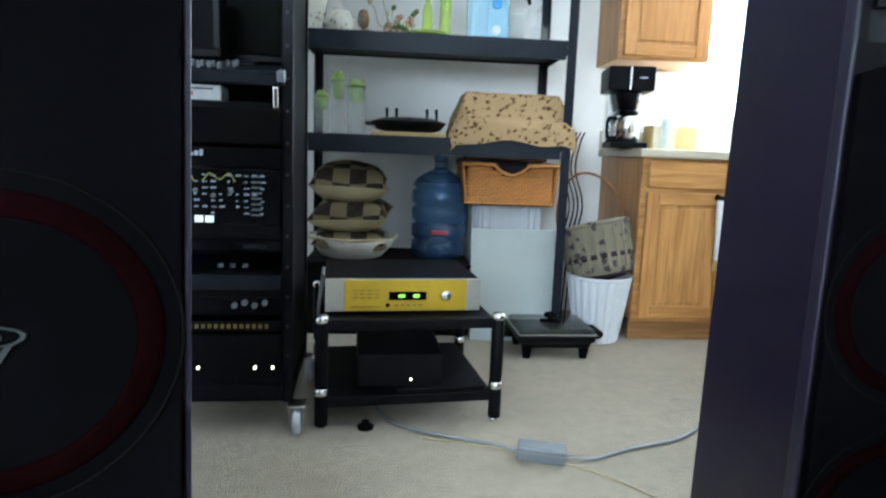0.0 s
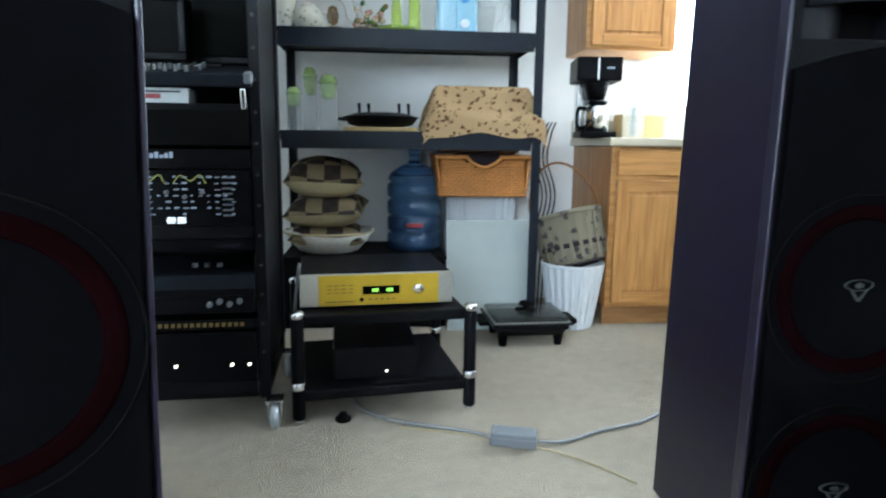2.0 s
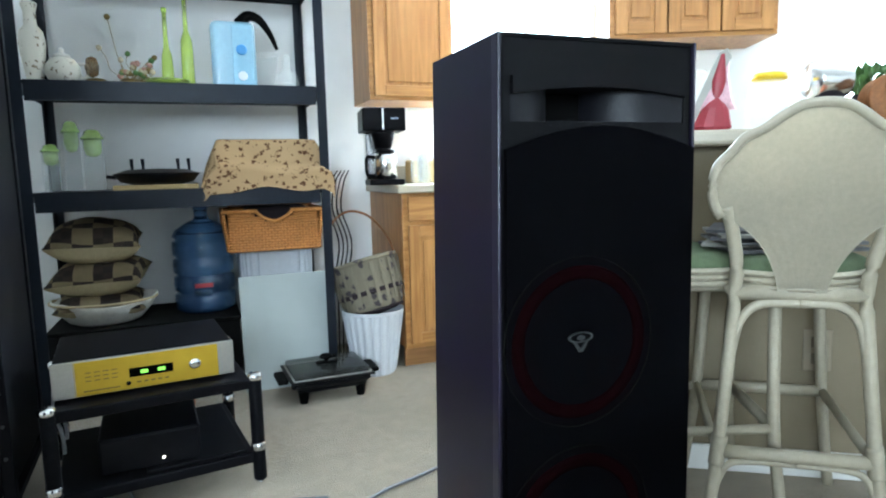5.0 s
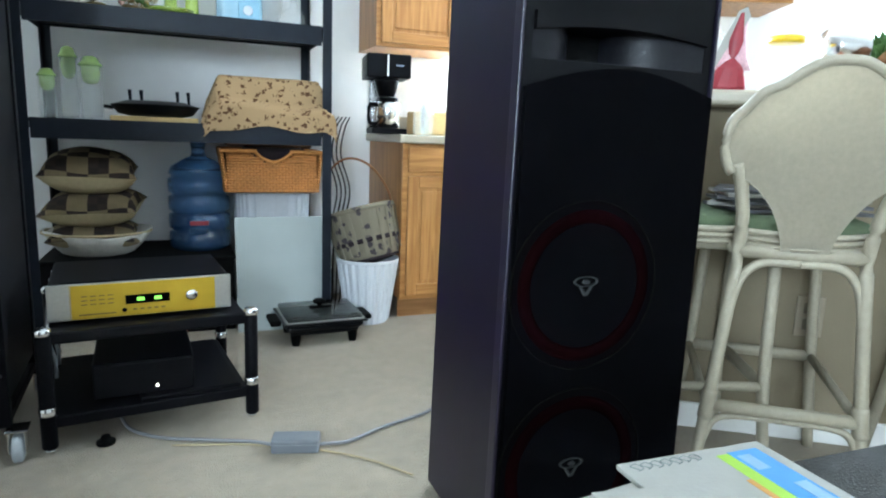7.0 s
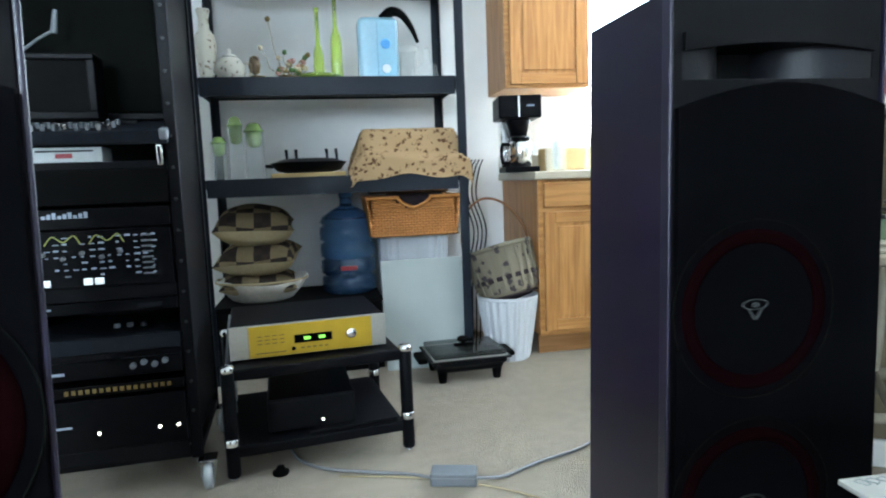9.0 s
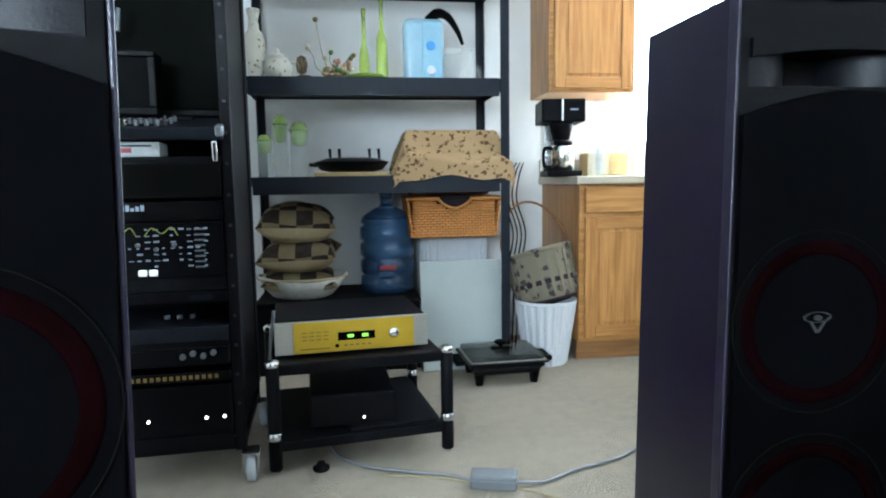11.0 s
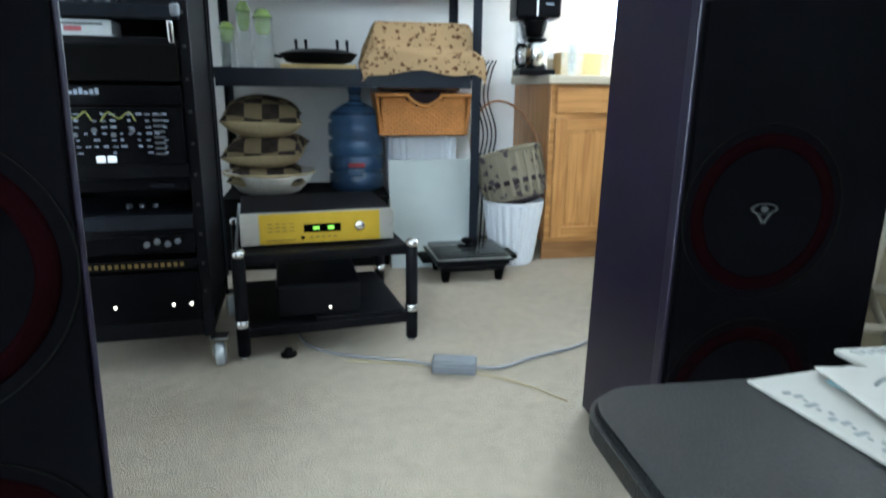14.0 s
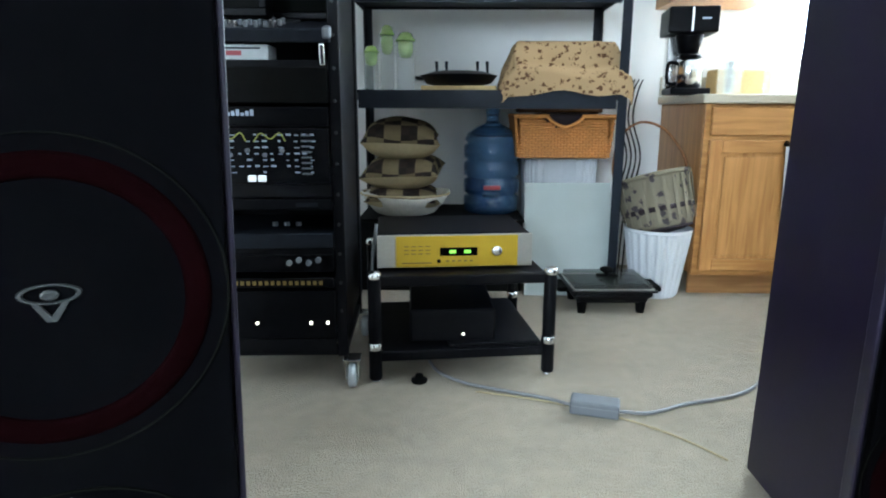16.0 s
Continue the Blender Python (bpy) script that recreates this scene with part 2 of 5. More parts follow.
OUTDOOR = mat("bright_outdoors", (0.93, 0.97, 1.0), 0.9, var=0.0, bump=0, emit=2.2)


# ---- shapes ----
def part(name, bm, material, parent=None, label="", smooth=False):
    me = bpy.data.meshes.new(name)
    bm.to_mesh(me)
    bm.free()
    me.materials.append(material)
    if smooth:
        for p in me.polygons:
            p.use_smooth = True
    ob = new(name, me)
    if parent is not None:
        ob.parent = parent
    if label:
        ob["label"] = label
    return ob


def empty(name, m, label, category, group=""):
    ob = new(name)
    ob.matrix_world = m
    return tagged(ob, label, category, group)


def bm_box(x0, x1, y0, y1, z0, z1, bevel=0.004, seg=2):
    bm = bmesh.new()
    bmesh.ops.create_cube(bm, size=1)
    bmesh.ops.transform(bm, matrix=Matrix.Translation(((x0 + x1) / 2, (y0 + y1) / 2, (z0 + z1) / 2)) @ Matrix.Diagonal((x1 - x0, y1 - y0, z1 - z0, 1)), verts=bm.verts)
    if bevel:
        bmesh.ops.bevel(bm, geom=bm.edges[:], offset=min(bevel, 0.45 * min(x1 - x0, y1 - y0, z1 - z0)), segments=seg, affect="EDGES", profile=0.5)
    return bm


def join(*bms):
    """Several shapes as one."""
    out = bmesh.new()
    for b in bms:
        me = bpy.data.meshes.new("tmp")
        b.to_mesh(me)
        b.free()
        out.from_mesh(me)
        bpy.data.meshes.remove(me)
    return out


def moved(bm, m):
    bmesh.ops.transform(bm, matrix=m, verts=bm.verts)
    return bm


def bm_lathe(profile, n=28, close=True):
    """Turned round z from (radius, height) pairs."""
    bm = bmesh.new()
    rings = []
    for r, z in profile:
        rings.append([bm.verts.new((max(r, 0.0004) * math.cos(2 * math.pi * k / n), max(r, 0.0004) * math.sin(2 * math.pi * k / n), z)) for k in range(n)])
    for a, b in zip(rings, rings[1:]):
        for k in range(n):
            bm.faces.new((a[k], a[(k + 1) % n], b[(k + 1) % n], b[k]))
    if close:
        bm.faces.new(rings[0][::-1])
        bm.faces.new(rings[-1])
    return bm


def bm_tube(points, r, n=8, ends=None):
    """A round bar along points; ends: its radius from start to finish."""
    bm = bmesh.new()
    pts = [Vector(p) for p in points]
    rings = []
    for i, p in enumerate(pts):
        d = (pts[min(i + 1, len(pts) - 1)] - pts[max(i - 1, 0)]).normalized()
        side = d.cross(Vector((0, 0, 1)))
        if side.length < 0.05:
            side = d.cross(Vector((0, 1, 0)))
        side.normalize()
        up = side.cross(d)
        rr = r if ends is None else ends[0] + (ends[1] - ends[0]) * i / (len(pts) - 1)
        rings.append([bm.verts.new(p + rr * (math.cos(2 * math.pi * k / n) * side + math.sin(2 * math.pi * k / n) * up)) for k in range(n)])
    for a, b in zip(rings, rings[1:]):
        for k in range(n):
            bm.faces.new((a[k], a[(k + 1) % n], b[(k + 1) % n], b[k]))
    bm.faces.new(rings[0][::-1])
    bm.faces.new(rings[-1])
    bmesh.ops.recalc_face_normals(bm, faces=bm.faces[:])
    return bm


def curve_points(ctrl, per=8):
    """A smooth line through the given points."""
    c = [Vector(p) for p in ctrl]
    c = [c[0] * 2 - c[1], *c, c[-1] * 2 - c[-2]]
    out = []
    for i in range(1, len(c) - 2):
        for k in range(per):
            t = k / per
            out.append(0.5 * (2 * c[i] + (c[i + 1] - c[i - 1]) * t + (2 * c[i - 1] - 5 * c[i] + 4 * c[i + 1] - c[i + 2]) * t * t + (3 * c[i] - c[i - 1] - 3 * c[i + 1] + c[i + 2]) * t**3))
    return out + [c[-2]]


def bm_plate(outline, thick, axis="y"):
    """A flat outline in x and z (or x and y) given a thickness."""
    bm = bmesh.new()
    vs = [bm.verts.new((a, 0, b) if axis == "y" else (a, b, 0)) for a, b in outline]
    f = bm.faces.new(vs)
    ext = bmesh.ops.extrude_face_region(bm, geom=[f])
    d = Vector((0, thick, 0)) if axis == "y" else Vector((0, 0, thick))
    bmesh.ops.translate(bm, verts=[v for v in ext["geom"] if isinstance(v, bmesh.types.BMVert)], vec=d)
    bmesh.ops.recalc_face_normals(bm, faces=bm.faces[:])
    return bm


def wall_with_opening(name, m, length, height, thick, x0, x1, z0, z1, material):
    """A wall along local x, its face at local y = 0, with one opening."""
    ob = part(name, join(
        bm_box(0, x0, 0, thick, 0, height, 0), bm_box(x1, length, 0, thick, 0, height, 0),
        bm_box(x0, x1, 0, thick, 0, z0, 0), bm_box(x0, x1, 0, thick, z1, height, 0)), material)
    ob.matrix_world = m
    return tagged(ob, "painted interior wall with a window opening", "wall", kind="structure")


def window(name, m, x0, x1, z0, z1, depth, mullions):
    w = tagged(new(name), "white framed window full of daylight", "window", kind="structure")
    w.matrix_world = m
    t = 0.045
    part("window_frame", join(bm_box(x0, x0 + t, 0.03, 0.09, z0, z1, 0.004), bm_box(x1 - t, x1, 0.03, 0.09, z0, z1, 0.004),
                              bm_box(x0 + t, x1 - t, 0.03, 0.09, z0, z0 + t, 0.004), bm_box(x0 + t, x1 - t, 0.03, 0.09, z1 - t, z1, 0.004),
                              *[bm_box(x - 0.015, x + 0.015, 0.04, 0.08, z0 + t, z1 - t, 0.003) for x in mullions]), TRIM, w)
    part("window_sill", bm_box(x0 - 0.04, x1 + 0.04, -0.05, 0.028, z0 - 0.03, z0 - 0.002, 0.006), TRIM, w)
    p = part("pane", bm_box(x0 + t, x1 - t, 0.055, 0.061, z0 + t, z1 - t, 0), PANE, w)
    p.visible_shadow = False
    return w


# ---- room ----
HT = 2.44
WY = 3.92
floor = tagged(part("floor", bm_box(-1.9, 5.6, -2.6, 4.5, -0.1, 0, 0), CARPET), "beige cut-pile carpet floor", "carpet", kind="structure")
tagged(part("ceiling", bm_box(-1.9, 5.6, -2.6, 4.5, HT, HT + 0.1, 0), CEIL), "white painted ceiling", "ceiling", kind="structure")
KX0, KX1, KZ0, KZ1 = 2.0, 3.15, 1.06, 2.12
wall_with_opening("wall_north", pose(-1.7, WY, 0), 7.2, HT, 0.14, KX0 + 1.7, KX1 + 1.7, KZ0, KZ1, WALL)
window("window_1", pose(0, WY, 0), KX0, KX1, KZ0, KZ1, 0.14, [(KX0 + KX1) / 2])
tagged(part("wall_east", bm_box(5.3, 5.44, -2.4, WY, 0, HT, 0), WALL), "plain painted wall", "wall", kind="structure")
tagged(part("wall_west", bm_box(-1.84, -1.7, -2.4, WY, 0, HT, 0), WALL), "plain painted wall", "wall", kind="structure")
WS = pose(5.44, -2.4, 0, 0, 0, 180)
wall_with_opening("wall_south", WS, 7.28, HT, 0.14, 5.6, 7.1, 0.95, 2.15, WALL)
window("window_2", WS, 5.6, 7.1, 0.95, 2.15, 0.14, [6.35])
area("kitchen_window_light", ((KX0 + KX1) / 2, WY + 0.2, 1.6), ((KX0 + KX1) / 2 - 0.4, 0, 3.0), 1.1, 1.0, 740, (0.775, 0.925, 1.0))
area("living_window_light", (-0.91, -2.58, 1.6), (0.7, 3.5, 1.9), 1.4, 1.0, 270, (0.77, 0.925, 1.0))


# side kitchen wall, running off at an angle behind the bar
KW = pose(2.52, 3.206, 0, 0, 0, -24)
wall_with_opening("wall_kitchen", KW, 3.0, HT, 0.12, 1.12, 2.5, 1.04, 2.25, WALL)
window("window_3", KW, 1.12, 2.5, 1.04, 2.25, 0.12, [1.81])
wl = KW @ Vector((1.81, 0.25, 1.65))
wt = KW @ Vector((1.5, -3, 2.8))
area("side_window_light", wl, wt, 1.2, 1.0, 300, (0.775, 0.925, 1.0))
tagged(part("backdrop", bm_box(1.0, 4.6, 4.6, 4.62, 0.3, 3.2, 0), OUTDOOR), "overexposed daylight outdoors", "backdrop", kind="structure")
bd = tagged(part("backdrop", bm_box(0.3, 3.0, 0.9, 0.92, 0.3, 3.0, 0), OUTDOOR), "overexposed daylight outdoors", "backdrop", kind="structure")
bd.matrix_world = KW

# breakfast bar: half wall, top, baseboard
BW = pose(1.61, 2.218, 0, 0, 0, -34.3) @ Matrix.Scale(1.115, 4)
bar = tagged(part("wall_bar", bm_box(0, 2.6, 0, 0.12, 0.0, 0.92, 0), BARWALL), "tan painted half wall under the bar", "wall", kind="structure")
bar.matrix_world = BW
bb = tagged(part("baseboard", bm_box(0, 2.6, -0.014, 0, 0.0, 0.075, 0.004), TRIM), "white painted baseboard", "baseboard", kind="structure")
bb.matrix_world = BW
bt = tagged(part("bar_counter", bm_box(-0.02, 2.62, -0.10, 0.26, 0.92, 0.96, 0.012, 3), LAMINATE), "cream laminate breakfast bar top", "bar top")
bt.matrix_world = BW
nb = tagged(part("baseboard", bm_box(-1.7, 1.45, WY - 0.014, WY, 0.0, 0.08, 0.004), TRIM), "white painted baseboard", "baseboard", kind="structure")
oc = empty("wall_outlet", BW @ pose(0.777, -0.003, 0.362), "ivory duplex wall outlet", "outlet")
part("cover_plate", bm_box(-0.036, 0.036, -0.004, 0.002, -0.057, 0.057, 0.003), IVORY, oc)
part("socket", bm_box(-0.017, 0.017, -0.008, -0.003, 0.008, 0.038, 0.003), IVORY_DARK, oc)
part("socket", bm_box(-0.017, 0.017, -0.008, -0.003, -0.038, -0.008, 0.003), IVORY_DARK, oc)


# ---- kitchen cabinets ----
def cabinet_door(parent, x0, x1, z0, z1, y, name="door"):
    """A framed door with a raised inner panel, facing -y."""
    d = part(name, bm_box(x0 + 0.053, x1 - 0.053, y - 0.008, y - 0.001, z0 + 0.053, z1 - 0.053, 0), OAK, parent)
    part("stile", bm_box(x0, x0 + 0.055, y - 0.019, y, z0, z1, 0.003), OAK, d)
    part("stile", bm_box(x1 - 0.055, x1, y - 0.019, y, z0, z1, 0.003), OAK, d)
    part("rail", bm_box(x0 + 0.055, x1 - 0.055, y - 0.018, y, z0, z0 + 0.055, 0.003), OAK_H, d)
    part("rail", bm_box(x0 + 0.055, x1 - 0.055, y - 0.018, y, z1 - 0.055, z1, 0.003), OAK_H, d)
    part("raised_panel", bm_box(x0 + 0.072, x1 - 0.072, y - 0.0145, y - 0.0085, z0 + 0.072, z1 - 0.072, 0.005), OAK, d)
    return d


CX = 1.52
CF = 3.315


def base_cabinet(x0, x1, label):
    c = empty("base_cabinet", pose(0, 0, 0), label, "cabinet", "base cabinets under the counter")
    part("carcass", bm_box(x0, x1, CF + 0.02, WY - 0.003, 0.10, 0.872, 0.002), OAK, c)
    part("toe_kick", bm_box(x0 + 0.006, x1 - 0.004, CF + 0.045, CF + 0.065, 0.0, 0.099, 0.002), TOEKICK, c)
    part("face_frame", join(bm_box(x0, x0 + 0.04, CF, CF + 0.018, 0.10, 0.872, 0.002), bm_box(x1 - 0.04, x1, CF, CF + 0.018, 0.10, 0.872, 0.002),
                            bm_box(x0 + 0.04, x1 - 0.04, CF, CF + 0.017, 0.10, 0.14, 0.002), bm_box(x0 + 0.04, x1 - 0.04, CF, CF + 0.017, 0.70, 0.74, 0.002)), OAK_H, c)
    part("drawer_front", bm_box(x0 + 0.025, x1 - 0.025, CF - 0.019, CF - 0.001, 0.735, 0.858, 0.006, 3), OAK_H, c)
    cabinet_door(c, x0 + 0.025, x1 - 0.025, 0.125, 0.715, CF - 0.001)
    return c


base_cabinet(CX, CX + 0.46, "golden oak base cabinet with one drawer and door")
base_cabinet(CX + 0.463, CX + 1.05, "golden oak base cabinet with one drawer and door")
base_cabinet(CX + 1.053, CX + 1.6, "golden oak base cabinet with one drawer and door")
ct = empty("countertop", pose(0, 0, 0), "cream laminate kitchen countertop with backsplash", "countertop")
part("worktop", bm_box(CX - 0.025, CX + 1.62, CF - 0.03, WY - 0.003, 0.873, 0.913, 0.008, 3), LAMINATE, ct)
part("backsplash", bm_box(CX - 0.02, CX + 1.62, WY - 0.024, WY - 0.003, 0.914, 1.012, 0.004), LAMINATE, ct)


def wall_cabinet(m, w, h, d, doors, label):
    c = empty("wall_cabinet", m, label, "cabinet", "wall cabinets in the kitchen")
    part("carcass", bm_box(0, w, 0.02, d, 0, h, 0.002), OAK, c)
    part("face_frame", join(bm_box(0, 0.04, 0, 0.018, 0, h, 0.002), bm_box(w - 0.04, w, 0, 0.018, 0, h, 0.002),
                            bm_box(0.04, w - 0.04, 0, 0.017, 0, 0.04, 0.002), bm_box(0.04, w - 0.04, 0, 0.017, h - 0.04, h, 0.002)), OAK_H, c)
    step = (w - 0.04) / doors
    for k in range(doors):
        cabinet_door(c, 0.02 + k * step + 0.004, 0.02 + (k + 1) * step - 0.004, 0.018, h - 0.018, -0.001)
    return c


wall_cabinet(pose(1.450, 3.575, 1.345), 0.46, 0.80, WY - 3.578, 1, "golden oak wall cabinet with a framed door")
sc = wall_cabinet(KW @ pose(0.02, -0.345, 1.55), 0.75, 0.78, 0.342, 3, "golden oak wall cabinet with narrow framed doors")

# ---- tall steel shelving ----
SF, SB = 3.30, 3.885
sh = empty("shelving_unit", pose(0, 0, 0), "dark blue-black steel shelving unit loaded with housewares", "shelving unit")
for px, sx in ((-0.045, 1), (1.172, -1)):
    for py, sy in ((SF, 1), (SB, -1)):
        a = min(px, px + sx * 0.042), max(px, px + sx * 0.042)
        b = min(py, py + sy * 0.042), max(py, py + sy * 0.042)
        t = 0.004
        part("post", join(bm_box(a[0], a[1], py if sy > 0 else py - t, py + t if sy > 0 else py, 0, 1.945, 0.001),
                          bm_box(px if sx > 0 else px - t, px + t if sx > 0 else px, b[0] + t, b[1], 0, 1.945, 0.001)), STEEL, sh)
for z in (1.365, 0.925, 1.885):
    part("shelf_deck", bm_box(-0.036, 1.163, SF + 0.008, SB - 0.008, z - 0.014, z, 0.002), STEEL, sh)
    part("shelf_beam", join(bm_box(0.0, 1.127, SF + 0.0045, SF + 0.0075, z - 0.078, z + 0.002, 0), bm_box(0.0, 1.127, SF + 0.0075, SF + 0.03, z - 0.078, z - 0.070, 0)), STEEL, sh)
    part("shelf_beam", join(bm_box(-0.036, 1.163, SB - 0.0075, SB - 0.0045, z - 0.024, z + 0.002, 0)), STEEL, sh)
    for xx in (-0.0405, 1.164):
        part("shelf_beam", bm_box(xx, xx + 0.003, SF + 0.045, SB - 0.045, z - 0.040, z - 0.002, 0), STEEL, sh)

# ---- tower loudspeakers ----
def loudspeaker(m, logo_x, rise, lean, tilt, label):
    """A tall speaker: local x across the front, y back, z up; its front at y = 0."""
    w, h, d = 0.474, 1.233, 0.36
    s = empty("tower_loudspeaker", m, label, "loudspeaker", "pair of tower loudspeakers")
    hz0, hz1 = 1.062, 1.136
    part("cabinet", join(bm_box(0, w, 0.024, d, 0.012, hz0 - 0.012, 0), bm_box(0, w, 0.16, d, hz0 - 0.012, hz1 + 0.01, 0), bm_box(0, w, 0.024, d, hz1 + 0.01, h, 0),
                         bm_box(0, 0.018, 0.024, 0.16, hz0 - 0.012, hz1 + 0.01, 0), bm_box(w - 0.018, w, 0.024, 0.16, hz0 - 0.012, hz1 + 0.01, 0)), VINYL, s)
    part("plinth", bm_box(0.01, w - 0.01, 0.03, d - 0.01, 0.0, 0.0115, 0.002), RUBBER, s)
    part("baffle", join(bm_box(0.008, w - 0.008, 0.0, 0.0235, 0.004, hz0, 0), bm_box(0.008, w - 0.008, 0.0, 0.0235, hz1, h - 0.002, 0),
                        bm_box(0.008, 0.026, 0.0, 0.0235, hz0, hz1, 0), bm_box(w - 0.026, w - 0.008, 0.0, 0.0235, hz0, hz1, 0)), BAFFLE, s)
    part("edge_trim", bm_box(-0.003, 0.005, -0.006, 0.0232, 0.0, h, 0.003), VINYL_EDGE, s, "thin rounded edge strip")
    part("edge_trim", bm_box(w - 0.005, w + 0.003, -0.006, 0.0232, 0.0, h, 0.003), VINYL_EDGE, s, "thin rounded edge strip")
    part("top_edge", bm_box(0.0055, w - 0.0055, -0.004, 0.0, h - 0.010, h - 0.001, 0.002), BAFFLE, s)
    # grille panel with a bowed top
    n = 28
    top = [(w - 0.010 - (w - 0.020) * k / n, 1.008 + 0.046 * math.sin(math.pi * k / n)) for k in range(n + 1)]
    g = part("grille", bm_plate([(0.010, 0.02), (w - 0.010, 0.02), *top], 0.014), GRILLE, s, "black cloth grille")
    g.matrix_local = pose(0, -0.0185, 0)
    for z in (0.613 + rise, 0.215 + rise):
        ring = [(0.145 + 0.014 * math.cos(a), 0.005 * math.sin(a)) for a in [2 * math.pi * k / 12 for k in range(13)]]
        part("woofer_surround", moved(bm_lathe(ring, 64, False), pose(logo_x, -0.0195, z, 90)), REDRING, s, "dull red rubber woofer surround", True)
        part("woofer_rim", moved(bm_lathe([(0.176, -0.001), (0.1785, -0.001), (0.1785, 0.0025), (0.176, 0.0025), (0.176, -0.001)], 64, False), pose(logo_x, -0.0195, z, 90)), RIM, s, "", True)
        # emblem: a flattened oval ring round a small disc, over a wedge
        oval = [(0.0275 + 0.0035 * math.cos(a), 0.003 * math.sin(a)) for a in [2 * math.pi * k / 6 for k in range(7)]]
        e = moved(bm_lathe(oval, 32, False), pose(logo_x, -0.0205, z + 0.010, 90) @ Matrix.Diagonal((1, 0.36, 1, 1)))
        dot = moved(bm_lathe([(0.009, 0.0), (0.009, 0.003), (0.006, 0.004)], 16), pose(logo_x, -0.0200, z + 0.009, 90) @ Matrix.Diagonal((1, 0.6, 1, 1)))
        v = bm_plate([(-0.019, 0.003), (-0.012, 0.001), (0.0, -0.014), (0.012, 0.001), (0.019, 0.003), (0.005, -0.020), (-0.005, -0.020)], 0.003)
        part("emblem", join(e, dot, moved(v, pose(logo_x, -0.0225, z))), EMBLEM, s, "small silver emblem")
    # horn: one wide mouth under a bowed lip, its walls flaring out from the throat
    x0, x1, z0, z1, cx = 0.027, w - 0.027, hz0 + 0.002, hz1 - 0.002, 0.212
    for sx, xe, xt in ((1, x0, cx - 0.052), (-1, x1, cx + 0.052)):
        bm = bmesh.new()
        cols = []
        for k in range(19):
            a = 0.5 * math.pi * k / 18
            x, y = xe + (xt - xe) * math.sin(a), 0.001 + 0.125 * (1 - math.cos(a))
            cols.append((bm.verts.new((x, y, z0)), bm.verts.new((x, y, z1))))
        for p, q in zip(cols, cols[1:]):
            bm.faces.new((p[0], q[0], q[1], p[1]))
        part("horn_wall", bm, HORN, s, "", True)
    part("horn_floor", bm_box(x0, x1, 0.0005, 0.127, z0 - 0.009, z0 - 0.0005, 0), HORN, s)
    part("horn_ceiling", bm_box(x0, x1, 0.0005, 0.127, z1 + 0.0005, z1 + 0.006, 0), BAFFLE, s)
    part("horn_throat", bm_box(cx - 0.056, cx + 0.056, 0.127, 0.13, z0, z1, 0), RUBBER, s)
    lip = [(x0 + (x1 - x0) * k / 16, 1.116 + 0.016 * math.sin(math.pi * k / 16)) for k in range(17)]
    part("horn_lip", bm_plate([*lip, (x1, 1.150), (x0, 1.150)], 0.010), BAFFLE, s).matrix_local = pose(0, -0.0105, 0)
    for o in s.children:
        for v in o.data.vertices:
            z = (v.co.z + o.location.z) / h
            v.co.x += lean * z
            v.co.y += tilt * z
    return s


loudspeaker(pose(1.122, 1.483, 0, 0, 0, -0.2), 0.178, 0.0, 0.033, 0.036, "tall black tower loudspeaker with two red-ringed woofers")
loudspeaker(pose(-0.2895, 1.008, 0, 0, 0, 22.5), 0.290, 0.030, 0.025, 0.0, "tall black tower loudspeaker standing beside the equipment rack")

# ---- low amplifier stand ----
stand_m = pose(0.180, 2.326, 0, 0, 0, 7.8) @ Matrix.Diagonal((1.107, 1.107, 1.142, 1))
st = empty("amplifier_stand", stand_m, "black low two-shelf stand on round legs with silver caps", "stand")
SW, SD = 0.50, 0.46
for lx in (0, SW):
    for ly in (0, SD):
        leg = part("leg", moved(bm_lathe([(0.017, 0.012), (0.0185, 0.016), (0.0185, 0.292), (0.017, 0.296)], 20), pose(lx, ly, 0)), RACK, st, "", True)
        part("leg_cap", moved(bm_lathe([(0.019, 0.297), (0.021, 0.300), (0.021, 0.310), (0.016, 0.316), (0.0, 0.317)], 20), pose(lx, ly, 0)), CHROME, st, "polished silver cap", True)
        part("leg_collar", moved(bm_lathe([(0.0205, 0.098), (0.021, 0.101), (0.0205, 0.116), (0.019, 0.118)], 20), pose(lx, ly, 0)), CHROME, st, "silver collar", True)
        part("spike_foot", moved(bm_lathe([(0.006, 0.0), (0.012, 0.003), (0.012, 0.008), (0.007, 0.0115)], 12), pose(lx, ly, 0)), CHROME, st, "", True)
part("top_shelf", bm_box(0.012, SW - 0.012, -0.005, SD + 0.005, 0.272, 0.302, 0.005), RACK, st)
part("low_shelf", bm_box(0.005, SW - 0.012, -0.008, SD + 0.005, 0.062, 0.092, 0.005), RACK, st)

# ---- gold-fronted amplifier ----
am = empty("stereo_amplifier", pose(0.186, 2.395, 0.3455, 0, 0, 6.5) @ Matrix.Diagonal((1.118, 1.118, 1.0, 1)), "stereo amplifier with a gold and silver faceplate", "amplifier")
part("chassis", bm_box(0.0, 0.435, 0.014, 0.32, 0.012, 0.112, 0.003), UNIT, am)
part("lid", bm_box(0.004, 0.431, 0.018, 0.316, 0.1125, 0.115, 0.001), RACK, am)
for fx in (0.04, 0.395):
    for fy in (0.05, 0.28):
        part("foot", moved(bm_lathe([(0.015, 0.0), (0.017, 0.004), (0.015, 0.0115)], 12), pose(fx, fy, 0)), RUBBER, am)
